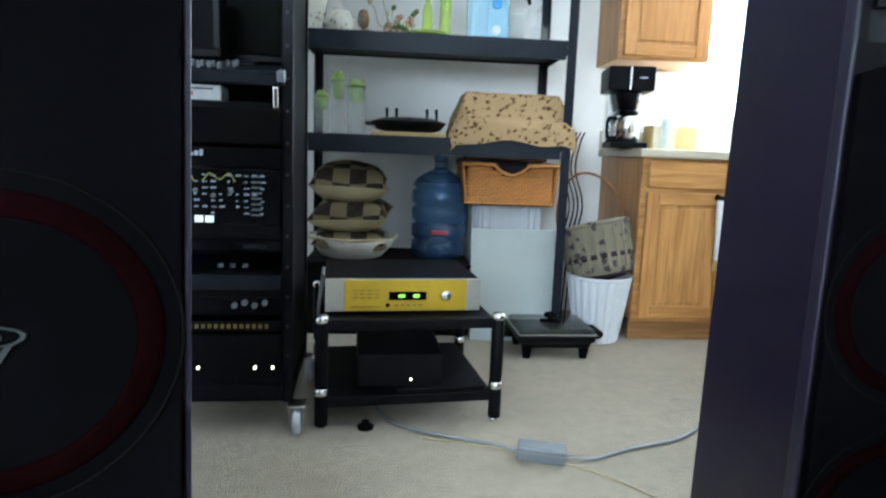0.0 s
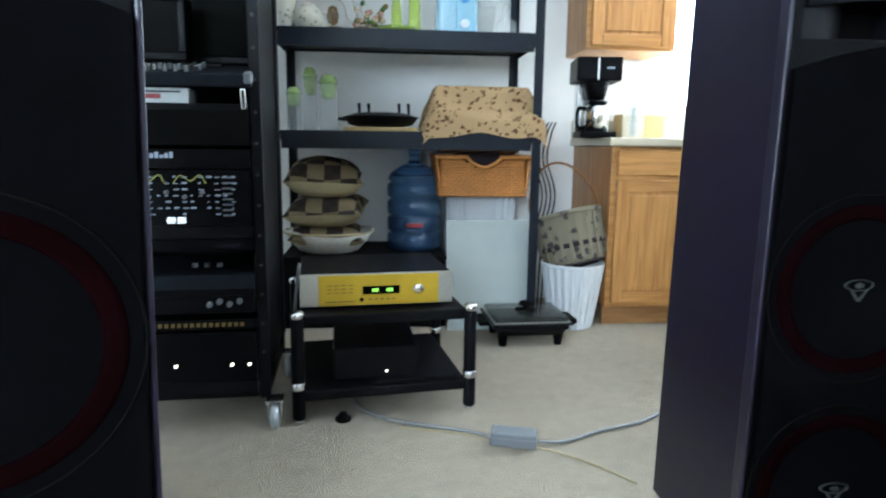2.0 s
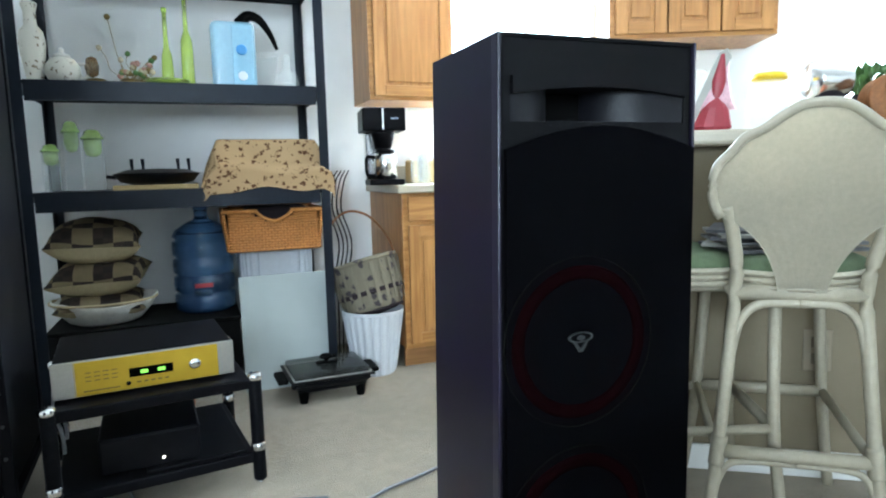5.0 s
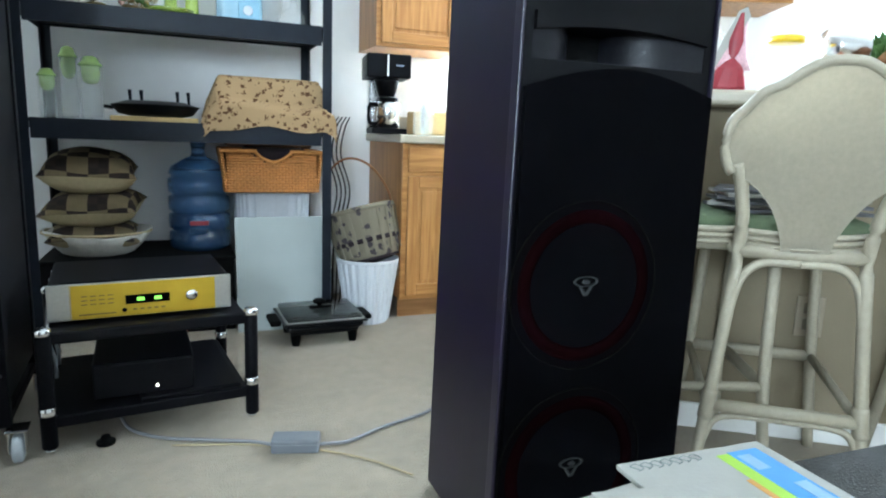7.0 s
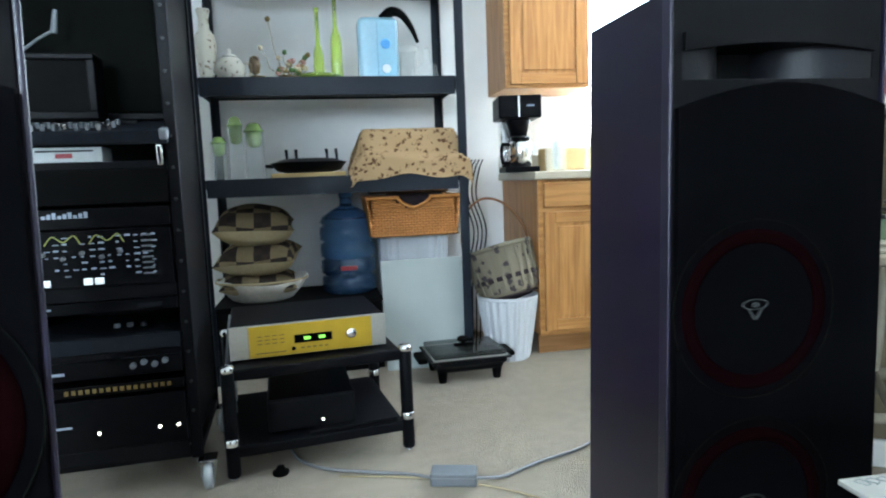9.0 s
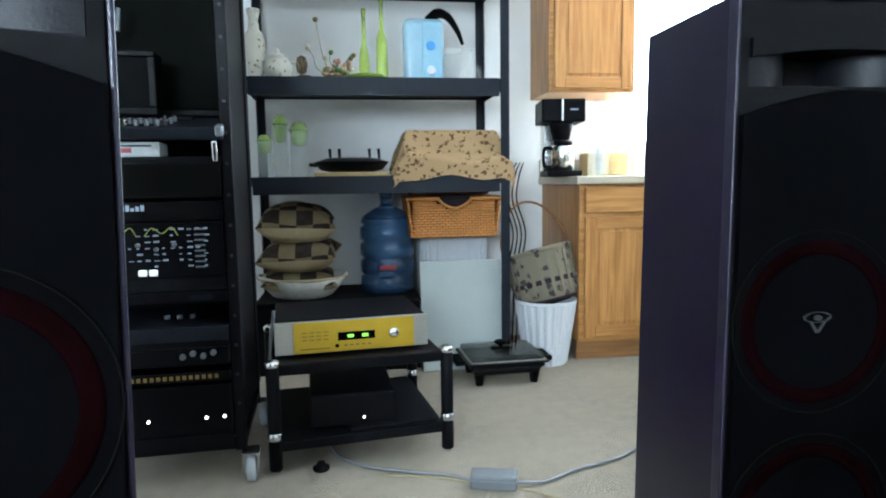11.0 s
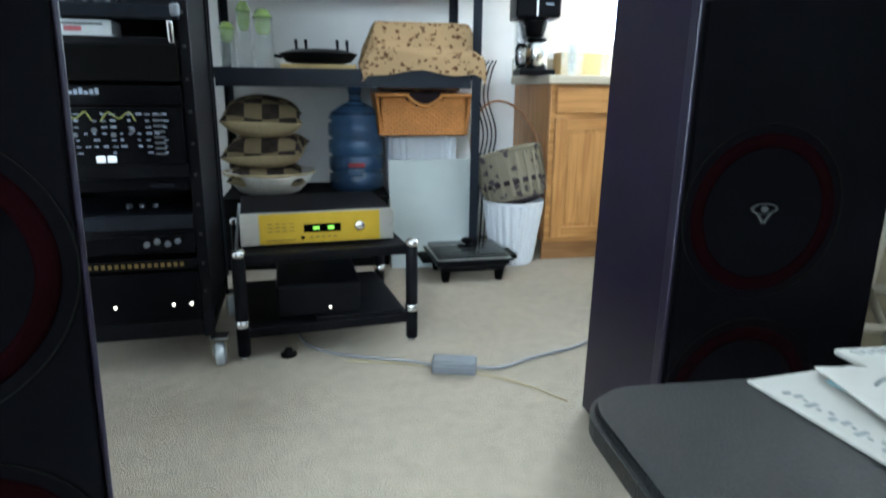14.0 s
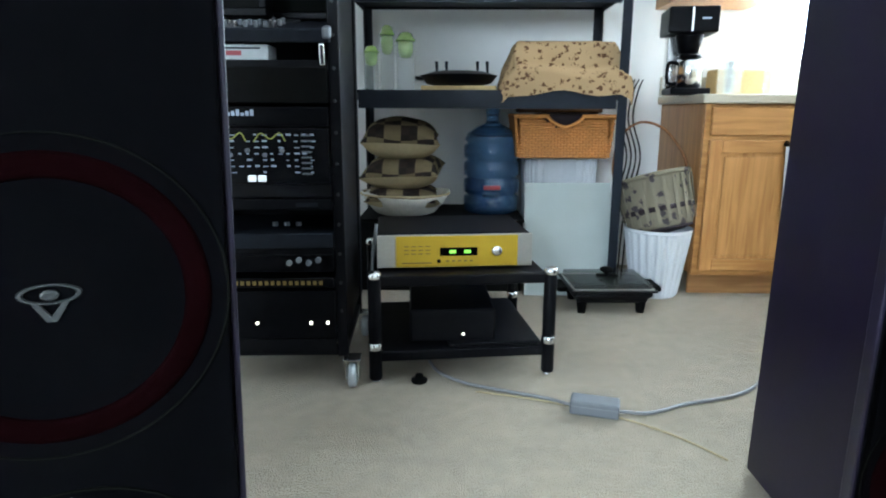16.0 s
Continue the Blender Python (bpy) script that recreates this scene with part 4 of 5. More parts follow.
part("lid_rim", join(bm_box(-0.168, 0.168, -0.139, -0.131, 0.1065, 0.112, 0.002), bm_box(-0.168, 0.168, 0.131, 0.139, 0.1065, 0.112, 0.002), bm_box(-0.171, -0.163, -0.131, 0.131, 0.1065, 0.112, 0.002), bm_box(0.163, 0.171, -0.131, 0.131, 0.1065, 0.112, 0.002)), ALU, sk)
part("lid_knob", join(bm_lathe([(0.012, 0.1345), (0.010, 0.15), (0.028, 0.158), (0.030, 0.168), (0.02, 0.174), (0, 0.175)], 18), bm_box(-0.045, 0.045, -0.014, 0.014, 0.1345, 0.144, 0.005)), RUBBER, sk, "", True)

# ribbed waste bin with a painted basket lying in it
bn = empty("waste_bin", pose(1.365, 3.355, 0), "white ribbed plastic waste bin", "waste bin")
bm = bmesh.new()
rings = []
for r, z, rib in ((0.098, 0.0, 0.0), (0.104, 0.012, 0.03), (0.148, 0.30, 0.02), (0.152, 0.305, 0), (0.152, 0.318, 0), (0.146, 0.318, 0), (0.142, 0.30, 0), (0.10, 0.02, 0)):
    rings.append([bm.verts.new((r * (1 + rib * (1 if (k // 2) % 2 else -1)) * math.cos(2 * math.pi * k / 88), r * (1 + rib * (1 if (k // 2) % 2 else -1)) * math.sin(2 * math.pi * k / 88), z)) for k in range(88)])
for a, b in zip(rings, rings[1:]):
    for k in range(88):
        bm.faces.new((a[k], a[(k + 1) % 88], b[(k + 1) % 88], b[k]))
bm.faces.new(rings[0][::-1])
bm.faces.new(rings[-1])
part("bin_body", bm, WHITEPL, bn)
pb = empty("painted_basket", pose(1.385, 3.36, 0.312, -14, -12, 0), "floral painted splint basket with a hoop handle", "basket")
pr = [(0.0, 0.0), (0.135, 0.0), (0.142, 0.012), (0.158, 0.10), (0.166, 0.232), (0.170, 0.245), (0.163, 0.248), (0.150, 0.10), (0.130, 0.02), (0.0, 0.02)]
part("splint_body", bm_lathe(pr, 40, False), PATCH, pb, "", True)
for z, r in ((0.236, 0.170), (0.085, 0.159)):
    part("hoop_band", bm_lathe([(r, z - 0.011), (r + 0.004, z - 0.009), (r + 0.004, z + 0.009), (r, z + 0.011)], 40, False), PATCH if z > 0.2 else PLUM, pb, "", True)
for k in range(22):
    a = 2 * math.pi * k / 22
    part("splint", moved(bm_box(-0.009, 0.009, -0.0015, 0.0015, 0.02, 0.225, 0.001), Matrix.Rotation(a, 4, "Z") @ pose(0, -0.1545, 0, 5.2)), PATCH, pb)
part("liner", bm_lathe([(0.139, -0.012), (0.137, 0.0), (0.10, -0.02), (0.0, -0.03)], 32), PLUM, pb, "dark plum cloth base", True)
part("handle", bm_tube(curve_points([(-0.166, 0, 0.20), (-0.162, 0, 0.32), (-0.10, 0, 0.45), (0, 0, 0.50), (0.10, 0, 0.45), (0.162, 0, 0.32), (0.166, 0, 0.20)]), 0.006, 6), WICKER_DARK, pb)

# bundle of dark cables hanging by the counter end
for k in range(4):
    x = 1.24 + k * 0.022
    tagged(part("hanging_cable", bm_tube(curve_points([(1.30 + 0.02 * k, 3.74, 0.99), (x, 3.62, 0.93), (x - 0.03, 3.57, 0.80), (x + 0.015, 3.56, 0.62), (x - 0.01, 3.60, 0.40), (x, 3.70, 0.01)]), 0.004, 6), RUBBER), "black cable hanging down beside the counter", "cable")

# ---- things on the middle shelf ----
ZB = 0.9255


def jar(m, r, h, label):
    j = empty("glass_jar", m, label, "jar", "lidded glass jars")
    part("glass", bm_lathe([(0.0, 0.0), (r, 0.0), (r + 0.002, 0.006), (r + 0.002, h * 0.84), (r * 0.94, h * 0.845), (r * 0.95, 0.01), (0, 0.008)], 24, False), GLASS, j, "", True)
    part("lid", bm_lathe([(r * 0.9, h * 0.848), (r * 1.10, h * 0.85), (r * 1.12, h * 0.865), (r * 0.9, h * 0.90), (r * 0.72, h * 0.97), (r * 0.4, h), (0, h * 1.005)], 24), JADE, j, "pale green glass lid", True)
    part("inner_cup", bm_lathe([(r * 0.88, h * 0.845), (r * 0.87, h * 0.70), (r * 0.70, h * 0.60), (r * 0.35, h * 0.56), (0, h * 0.555)], 24), JADE, j, "green glass cup inside the jar", True)
    part("rim", bm_lathe([(r * 1.03, h * 0.838), (r * 1.10, h * 0.84), (r * 1.10, h * 0.848), (r * 1.03, h * 0.848)], 24, False), LEAF, j, "dark green rim", True)
    return j


jar(pose(0.04, 3.47, ZB), 0.033, 0.20, "small clear jar with a green lid")
jar(pose(0.10, 3.60, ZB), 0.034, 0.305, "tall clear jar with a green lid")
jar(pose(0.195, 3.50, ZB), 0.042, 0.262, "wide clear jar with a green lid")
gr = empty("raclette_grill", pose(0.44, 3.50, ZB), "black tabletop grill pan standing on a bamboo board", "grill")
part("board", bm_box(-0.17, 0.17, -0.12, 0.12, 0.0, 0.022, 0.004), BOARD, gr, "bamboo board")
part("pan", bm_lathe([(0.10, 0.0225), (0.15, 0.035), (0.176, 0.066), (0.18, 0.07), (0.17, 0.072), (0.12, 0.088), (0.0, 0.092)], 32), PAN, gr, "", True)
for px in (-0.10, -0.055, 0.09, 0.135):
    part("handle", bm_tube([(px, 0.02, 0.07), (px - 0.003, 0.03, 0.135)], 0.007, ends=(0.005, 0.008)), GREYTOP, gr)
part("side_grip", bm_tube([(-0.165, -0.02, 0.055), (-0.20, -0.03, 0.06)], 0.008), PAN, gr)
# toaster oven under a printed cloth
to = empty("covered_toaster", pose(0.91, 3.51, ZB), "toaster oven hidden under a leaf-print cloth", "toaster")
part("oven_body", bm_box(-0.21, 0.21, -0.13, 0.14, 0.006, 0.205, 0.02, 3), RUBBER, to)
bm = bmesh.new()
bmesh.ops.create_grid(bm, x_segments=60, y_segments=48, size=1)
for v in bm.verts:
    u_, w_ = v.co.x * 0.41, v.co.y * 0.40
    hx, hy, top, r = 0.215, 0.135, 0.212, 0.05
    ox, oy = max(0.0, abs(u_) - hx), max(0.0, abs(w_) - hy)
    drop = max(ox, oy) + 0.3 * min(ox, oy)
    x = math.copysign(min(abs(u_), hx) + 0.32 * ox, u_)
    y = math.copysign(min(abs(w_), hy) + (0.17 if w_ < 0 else 0.05) * oy, w_)
    fold = 0.010 * math.sin(28 * u_ + 1) * min(1, oy * 12) + 0.008 * math.sin(24 * w_) * min(1, ox * 12)
    sag = 0.008 * noise.noise(Vector((u_ * 8, w_ * 8, 0)))
    edge = 0.02 * math.sin(11 * u_ + 0.8)
    z = top + sag - drop * (0.98 if ox < oy else 0.92) - (edge * min(1, oy * 6) if oy > 0 else 0)
    y -= (fold + 0.012) if w_ < 0 and oy > 0 else 0
    x += math.copysign(fold, u_) if ox > 0 else 0
    z = max(z, 0.012) if w_ > -0.14 else max(z, -0.012 + 0.012 * math.sin(19 * u_ + 2) - 0.22 * max(0, abs(u_) - 0.2))
    if w_ < 0 and oy > 0.12:
        y = min(y, -0.218)
    v.co = Vector((x, y, z))
part("cloth_cover", bm, CLOTH, to, "tan leaf-print cloth", True)

# ---- things on the upper shelf ----
ZA = 1.3655


def turned(name, m, prof, material, label, category, group=""):
    ob = tagged(part(name, bm_lathe(prof, 28), material, None, "", True), label, category, group)
    ob.matrix_world = m
    return ob


turned("tall_vase", pose(0.012, 3.48, ZA), [(0.03, 0), (0.033, 0.005), (0.03, 0.02), (0.045, 0.12), (0.05, 0.17), (0.043, 0.215), (0.024, 0.24), (0.022, 0.29), (0.031, 0.325), (0.028, 0.33), (0.015, 0.325)], CERAMIC_DECO, "tall cream vase with brown floral decoration", "vase")
tp = empty("teapot", pose(0.115, 3.47, ZA), "cream round teapot with floral decoration", "teapot")
part("pot_body", bm_lathe([(0.035, 0), (0.045, 0.004), (0.066, 0.045), (0.066, 0.075), (0.045, 0.108), (0.03, 0.113)], 28), CERAMIC_DECO, tp, "", True)
part("lid", bm_lathe([(0.034, 0.1135), (0.03, 0.125), (0.008, 0.133), (0.011, 0.147), (0.0, 0.155)], 20), CERAMIC, tp, "", True)
part("spout", bm_tube(curve_points([(-0.055, 0, 0.05), (-0.08, 0, 0.065), (-0.092, 0, 0.10)]), 0.01, 8, (0.013, 0.007)), CERAMIC, tp, "", True)
part("handle", bm_tube(curve_points([(0.058, 0, 0.09), (0.09, 0, 0.085), (0.088, 0, 0.04), (0.06, 0, 0.03)]), 0.007), CERAMIC, tp, "", True)
fg = empty("brass_figurine", pose(0.235, 3.47, ZA), "small brass and amber glass ornament", "ornament")
part("base", bm_lathe([(0.05, 0), (0.052, 0.012), (0.035, 0.03), (0.0, 0.034)], 16), BRONZE, fg, "", True)
part("oval_glass", moved(bm_lathe([(0.0, 0.0), (0.022, 0.012), (0.028, 0.045), (0.02, 0.08), (0.0, 0.09)], 18), pose(-0.012, 0, 0.035)), AMBER, fg, "", True)
# flower stems
fl = empty("dried_flowers", pose(0.36, 3.52, ZA), "dried flower stems in a low bronze holder", "flowers")
part("holder", bm_lathe([(0.045, 0), (0.05, 0.01), (0.035, 0.04), (0.0, 0.045)], 16), BRONZE, fl, "", True)
rnd = random.Random(9)
for k in range(26):
    ex, ez = (-0.06 + 0.006 * k + 0.02 * rnd.random(), 0.05 + 0.10 * rnd.random())
    if k == 1:
        ex, ez = -0.07, 0.30
    if k == 0:
        ex, ez = -0.11, 0.17
    part("stem", bm_tube(curve_points([(0, 0, 0.03), (ex * 0.75 + 0.012, 0.01, ez * 0.45), (ex * 0.7 - 0.008, 0.0, ez * 0.75), (ex, 0, ez)], 5), 0.0016, 5), BRONZE, fl)
    b = bmesh.new()
    bmesh.ops.create_icosphere(b, subdivisions=2, radius=0.0125)
    for v in b.verts:
        v.co *= 0.8 + 0.4 * rnd.random()
    part("flower_head", moved(b, pose(ex, 0, ez)), (WRAP, BRONZE, PETAL, LEAF)[k % 4], fl, "", True)
for x, h in ((0.515, 0.355), (0.60, 0.42)):
    turned("green_bottle", pose(x, 3.53, ZA), [(0.026, 0), (0.028, 0.006), (0.026 if h > 0.4 else 0.022, h * 0.42), (0.012 if h < 0.4 else 0.024, h * 0.52), (0.010, h * 0.62), (0.009, h * 0.94), (0.012, h * 0.95), (0.011, h)], GREENGLASS, "slim lime-green glass bottle" if h > 0.4 else "lime-green glass bud vase", "bottle", "lime green glass bottles")
turned("glass_dish", pose(0.515, 3.44, ZA), [(0.04, 0), (0.085, 0.012), (0.094, 0.028), (0.09, 0.029), (0.0, 0.012)], GREENGLASS, "flat lime-green glass dish", "dish")
pt = empty("water_pitcher", pose(0.81, 3.52, ZA), "pale blue plastic filter pitcher with a black lid handle", "pitcher")
part("jug_body", bm_box(-0.11, 0.085, -0.06, 0.06, 0.0, 0.305, 0.03, 4), BLUEPITCH, pt, "", True)
part("front_panel", bm_box(-0.02, 0.07, -0.066, -0.0605, 0.02, 0.285, 0.003), BLUEPITCH, pt)
part("emblem", moved(bm_lathe([(0.024, 0), (0.02, 0.003), (0, 0.0035)], 14), pose(0.02, -0.0665, 0.175, 90)), PAPER_BLUE, pt, "blue flower mark")
part("white_badge", moved(bm_lathe([(0.021, 0), (0.02, 0.003), (0, 0.0035)], 20), pose(0.02, -0.0665, 0.06, 90)), WHITEPL, pt)
part("handle", bm_tube(curve_points([(0.02, 0, 0.300), (0.06, 0, 0.338), (0.11, 0, 0.325), (0.155, 0, 0.265), (0.185, 0, 0.195)]), 0.016, 10, (0.030, 0.008)), RUBBER, pt, "black curved handle", True)
turned("glass_decanter", pose(1.03, 3.48, ZA), [(0.042, 0), (0.05, 0.01), (0.053, 0.04), (0.045, 0.075), (0.018, 0.10), (0.014, 0.125), (0.02, 0.14), (0.012, 0.16), (0.004, 0.165)], GLASS, "clear round glass decanter with a stopper", "decanter")
turned("glass_bowl", pose(0.93, 3.60, ZA), [(0.04, 0), (0.06, 0.01), (0.075, 0.18), (0.078, 0.182), (0.07, 0.17), (0.05, 0.02), (0, 0.015)], GLASS, "tall clear glass container", "container")

# ---- coffee maker and counter things ----
ZC = 0.9135
cf = empty("coffee_maker", pose(1.490, 3.53, ZC, 0, 0, -8) @ Matrix.Scale(0.93, 4), "black and steel drip coffee maker on the counter", "coffee maker")
part("base", bm_box(-0.085, 0.10, -0.13, 0.12, 0.0, 0.03, 0.006), UNIT, cf)
part("column", bm_box(-0.085, 0.06, 0.03, 0.12, 0.031, 0.29, 0.01), CHROME, cf, "polished steel column")
bm = bm_box(-0.115, 0.115, -0.13, 0.12, 0.285, 0.405, 0.008)
part("head", bm, UNIT, cf)
part("steel_strip", bm_box(-0.012, -0.002, -0.1335, -0.1305, 0.29, 0.40, 0.001), CHROME, cf)
part("badge", bm_box(0.035, 0.075, -0.1325, -0.1305, 0.345, 0.352, 0), PRINT, cf)
part("brew_basket", moved(bm_lathe([(0.045, 0.0), (0.065, 0.075), (0.066, 0.088)], 24), pose(0.0, -0.045, 0.195)), UNIT, cf, "", True)
ca = part("carafe", moved(bm_lathe([(0.05, 0.0), (0.062, 0.006), (0.062, 0.12), (0.05, 0.14), (0.0, 0.141)], 28), pose(0.01, -0.05, 0.031)), CHROME, cf, "steel thermal carafe", True)
part("carafe_lid", moved(bm_lathe([(0.052, 0.1415), (0.05, 0.158), (0, 0.16)], 24), pose(0.01, -0.05, 0.031)), UNIT, ca, "", True)
part("carafe_handle", moved(bm_tube(curve_points([(-0.06, 0, 0.12), (-0.10, 0, 0.115), (-0.10, 0, 0.03), (-0.06, 0, 0.02)]), 0.009), pose(0.01, -0.05, 0.031)), UNIT, ca, "", True)
for x, y, r, h in ((1.655, 3.48, 0.032, 0.145), (1.71, 3.50, 0.034, 0.155), (1.73, 3.60, 0.03, 0.17)):
    turned("drinking_glass", pose(x, y, ZC), [(r * 0.85, 0), (r * 0.9, 0.004), (r, h), (r * 0.93, h), (r * 0.8, 0.012), (0, 0.01)], GLASS, "clear glass tumbler on the counter", "glass", "tumblers on the counter")
bx = tagged(part("bread_box", bm_box(-0.14, 0.14, -0.07, 0.07, 0.0, 0.13, 0.012, 3), BOARD), "tan box standing against the backsplash", "box")
bx.matrix_world = pose(1.86, 3.80, ZC)
for x, y, h in ((1.92, 3.55, 0.16), (2.0, 3.5, 0.14), (2.08, 3.6, 0.18)):
    turned("glass_canister", pose(x, y, ZC), [(0.045, 0), (0.05, 0.006), (0.05, h), (0.035, h + 0.02), (0.0, h + 0.022)], GLASS, "clear glass canister on the counter", "canister", "glass canisters on the counter")
# towel hanging from a cabinet door
tw = empty("dish_towel", pose(1.93, CF - 0.024, 0.0), "white dish towel with a tan fringe on a black bar", "towel")
bm = bmesh.new()
bmesh.ops.create_grid(bm, x_segments=14, y_segments=24, size=1)
for v in bm.verts:
    a, b = v.co.x, v.co.y
    v.co = Vector((0.055 * a * (1 + 0.1 * b), -0.012 - 0.006 * math.sin(7 * a) * (1 - 0.5 * b), 0.55 + 0.14 * b))
bmesh.ops.solidify(bm, geom=bm.faces[:], thickness=0.006)
part("towel_cloth", bm, TOWEL, tw, "", True)
part("fringe", join(*[bm_box(-0.055 + k * 0.011, -0.047 + k * 0.011, -0.018, -0.011, 0.355, 0.409, 0.001) for k in range(10)]), BOARD, tw)
part("towel_bar", bm_tube([(-0.07, -0.012, 0.70), (0.07, -0.012, 0.70)], 0.007), RUBBER, tw)
part("hook", join(bm_box(-0.06, -0.05, -0.01, 0.004, 0.69, 0.715, 0.001), bm_box(0.05, 0.06, -0.01, 0.004, 0.69, 0.715, 0.001)), RUBBER, tw)

# ---- adapter, cords and puck on the carpet ----
ad = empty("power_adapter", pose(0.826, 2.138, 0.0, 0, 0, -16), "grey power adapter brick with cords on the carpet", "power adapter")
part("brick", bm_box(-0.068, 0.068, -0.032, 0.032, 0.0, 0.042, 0.006, 3), ADAPTER, ad)
part("seam", bm_box(-0.0685, 0.0685, -0.0325, 0.0325, 0.026, 0.028, 0), CORD, ad)
part("cord", moved(bm_tube(curve_points([(0.34, 2.50, 0.006), (0.376, 2.40, 0.006), (0.455, 2.32, 0.006), (0.581, 2.262, 0.006), (0.70, 2.215, 0.006), (0.762, 2.162, 0.012)]), 0.0055, 8), pose(0.826, 2.138, 0.0, 0, 0, -16).inverted()), CORD, ad, "", True)
part("cord", moved(bm_tube(curve_points([(0.890, 2.120, 0.014), (0.98, 2.128, 0.006), (1.096, 2.184, 0.006), (1.19, 2.216, 0.006), (1.275, 2.250, 0.006), (1.364, 2.317, 0.006), (1.50, 2.47, 0.006)]), 0.0055, 8), pose(0.826, 2.138, 0.0, 0, 0, -16).inverted()), CORD, ad, "", True)
thin = tagged(part("thin_cord", bm_tube(curve_points([(0.492, 2.262, 0.003), (0.70, 2.20, 0.003), (0.884, 2.106, 0.003), (0.975, 2.04, 0.003), (1.039, 1.974, 0.003), (1.10, 1.89, 0.003)]), 0.0025, 6), CREAM, None, "", True), "thin cream cord half sunk in the carpet", "cord")
turned("rubber_puck", pose(0.316, 2.335, 0), [(0.024, 0), (0.026, 0.004), (0.026, 0.010), (0.014, 0.014), (0.012, 0.026), (0.0, 0.028)], RUBBER, "small black rubber puck on the carpet", "puck")
for k, (x, y) in enumerate(((0.14, 2.66), (0.125, 2.79))):
    tagged(part("white_cable", bm_tube(curve_points([(x, y, 0.005), (x + 0.012, y - 0.03, 0.15), (x - 0.012, y, 0.26), (x + 0.006, y + 0.02, 0.42)]), 0.006, 6), GREYPL, None, "", True), "pale cable hanging behind the stand", "cable")

# ---- rattan bar stools ----
def stool(m, label):
    s = empty("bar_stool", m, label, "bar stool", "rattan stools at the bar")
    hw, dp, sz = 0.122, 0.36, 0.535
    for sx in (-1, 1):
        part("back_leg", bm_tube(curve_points([(sx * (hw + 0.055), -0.01, 0.0), (sx * (hw + 0.028), 0.0, 0.25), (sx * hw, 0.0, sz), (sx * (hw + 0.012), 0.0, 0.66), (sx * (hw + 0.03), -0.005, 0.72)]), 0.0135, 10), RATTAN, s, "", True)
        part("leg_wrap", bm_tube(curve_points([(sx * (hw + 0.031), 0.0, 0.22), (sx * (hw + 0.024), 0.0, 0.28)]), 0.0165, 10), RATTAN, s, "", True)
        part("front_leg", bm_tube(curve_points([(sx * (hw + 0.06), dp + 0.02, 0.0), (sx * (hw + 0.03), dp, 0.27), (sx * (hw + 0.01), dp, sz)]), 0.0135, 10), RATTAN, s, "", True)
        part("side_rung", bm_tube([(sx * (hw + 0.028), 0.0, 0.25), (sx * (hw + 0.03), dp, 0.27)], 0.010), RATTAN, s, "", True)
        part("brace", bm_tube(curve_points([(sx * (hw + 0.006), 0.0, 0.42), (sx * (hw - 0.012), 0.0, 0.485), (sx * (hw - 0.05), 0.0, 0.515), (0, 0.0, 0.518)]), 0.0085), RATTAN, s, "", True)
        part("low_brace", bm_tube(curve_points([(sx * (hw + 0.035), 0.0, 0.155), (sx * (hw + 0.012), 0.0, 0.215), (sx * (hw - 0.03), 0.0, 0.232), (0, 0.0, 0.234)]), 0.0085), RATTAN, s, "", True)
    part("seat_rail", join(bm_tube([(-hw, 0, sz), (hw, 0, sz)], 0.014), bm_tube([(-hw, dp, sz), (hw, dp, sz)], 0.014), bm_tube([(-hw, 0, sz), (-hw, dp, sz)], 0.014), bm_tube([(hw, 0, sz), (hw, dp, sz)], 0.014)), RATTAN, s, "", True)
    part("rung", bm_tube([(-hw - 0.028, 0, 0.25), (hw + 0.028, 0, 0.25)], 0.014), RATTAN, s, "", True)
    part("front_rung", bm_tube([(-hw - 0.03, dp, 0.27), (hw + 0.03, dp, 0.27)], 0.012), RATTAN, s, "", True)
    part("seat_band", join(*[moved(bm_lathe([(0.185 + 0.007 * math.cos(a), z + 0.007 * math.sin(a)) for a in [2 * math.pi * k / 8 for k in range(9)]], 36, False), pose(0, dp / 2, 0) @ Matrix.Diagonal((0.95, 1.05, 1, 1))) for z in (0.545, 0.559, 0.573)]), RATTAN, s, "three rattan rings round the seat", True)
    part("cushion", moved(bm_lathe([(0.17, 0.545), (0.18, 0.56), (0.178, 0.592), (0.14, 0.606), (0, 0.608)], 36), pose(0, dp / 2, 0) @ Matrix.Diagonal((0.95, 1.05, 1, 1))), GREENCUSH, s, "sage green seat cushion", True)
    # fan back: scalloped shell narrowing to a neck
    half = [(0.002, 0.918), (0.035, 0.914), (0.068, 0.895), (0.098, 0.872), (0.128, 0.858), (0.152, 0.828), (0.174, 0.803), (0.180, 0.765), (0.176, 0.728), (0.160, 0.700), (0.130, 0.684), (0.098, 0.656), (0.070, 0.615), (0.052, 0.570), (0.045, 0.54)]
    right = [(p.x, p.z) for p in curve_points([(x, 0, z) for x, z in half], 3)]
    out = [(x, z) for x, z in right if z > 0.695]
    out = out[::-1] + [(-x, z) for x, z in out[1:]]
    shell = bmesh.new()
    grid, cols_ = [], 49
    for x, z in right:
        row = []
        for k in range(cols_):
            xx = x * (2 * k / (cols_ - 1) - 1)
            ang = math.atan2(xx, z - 0.50)
            row.append(shell.verts.new((xx, 0.00022 * math.sin(52 * ang) + 0.12 * xx * xx - 0.016, z)))
        grid.append(row)
    for a, b in zip(grid, grid[1:]):
        for k in range(cols_ - 1):
            shell.faces.new((a[k], a[k + 1], b[k + 1], b[k]))
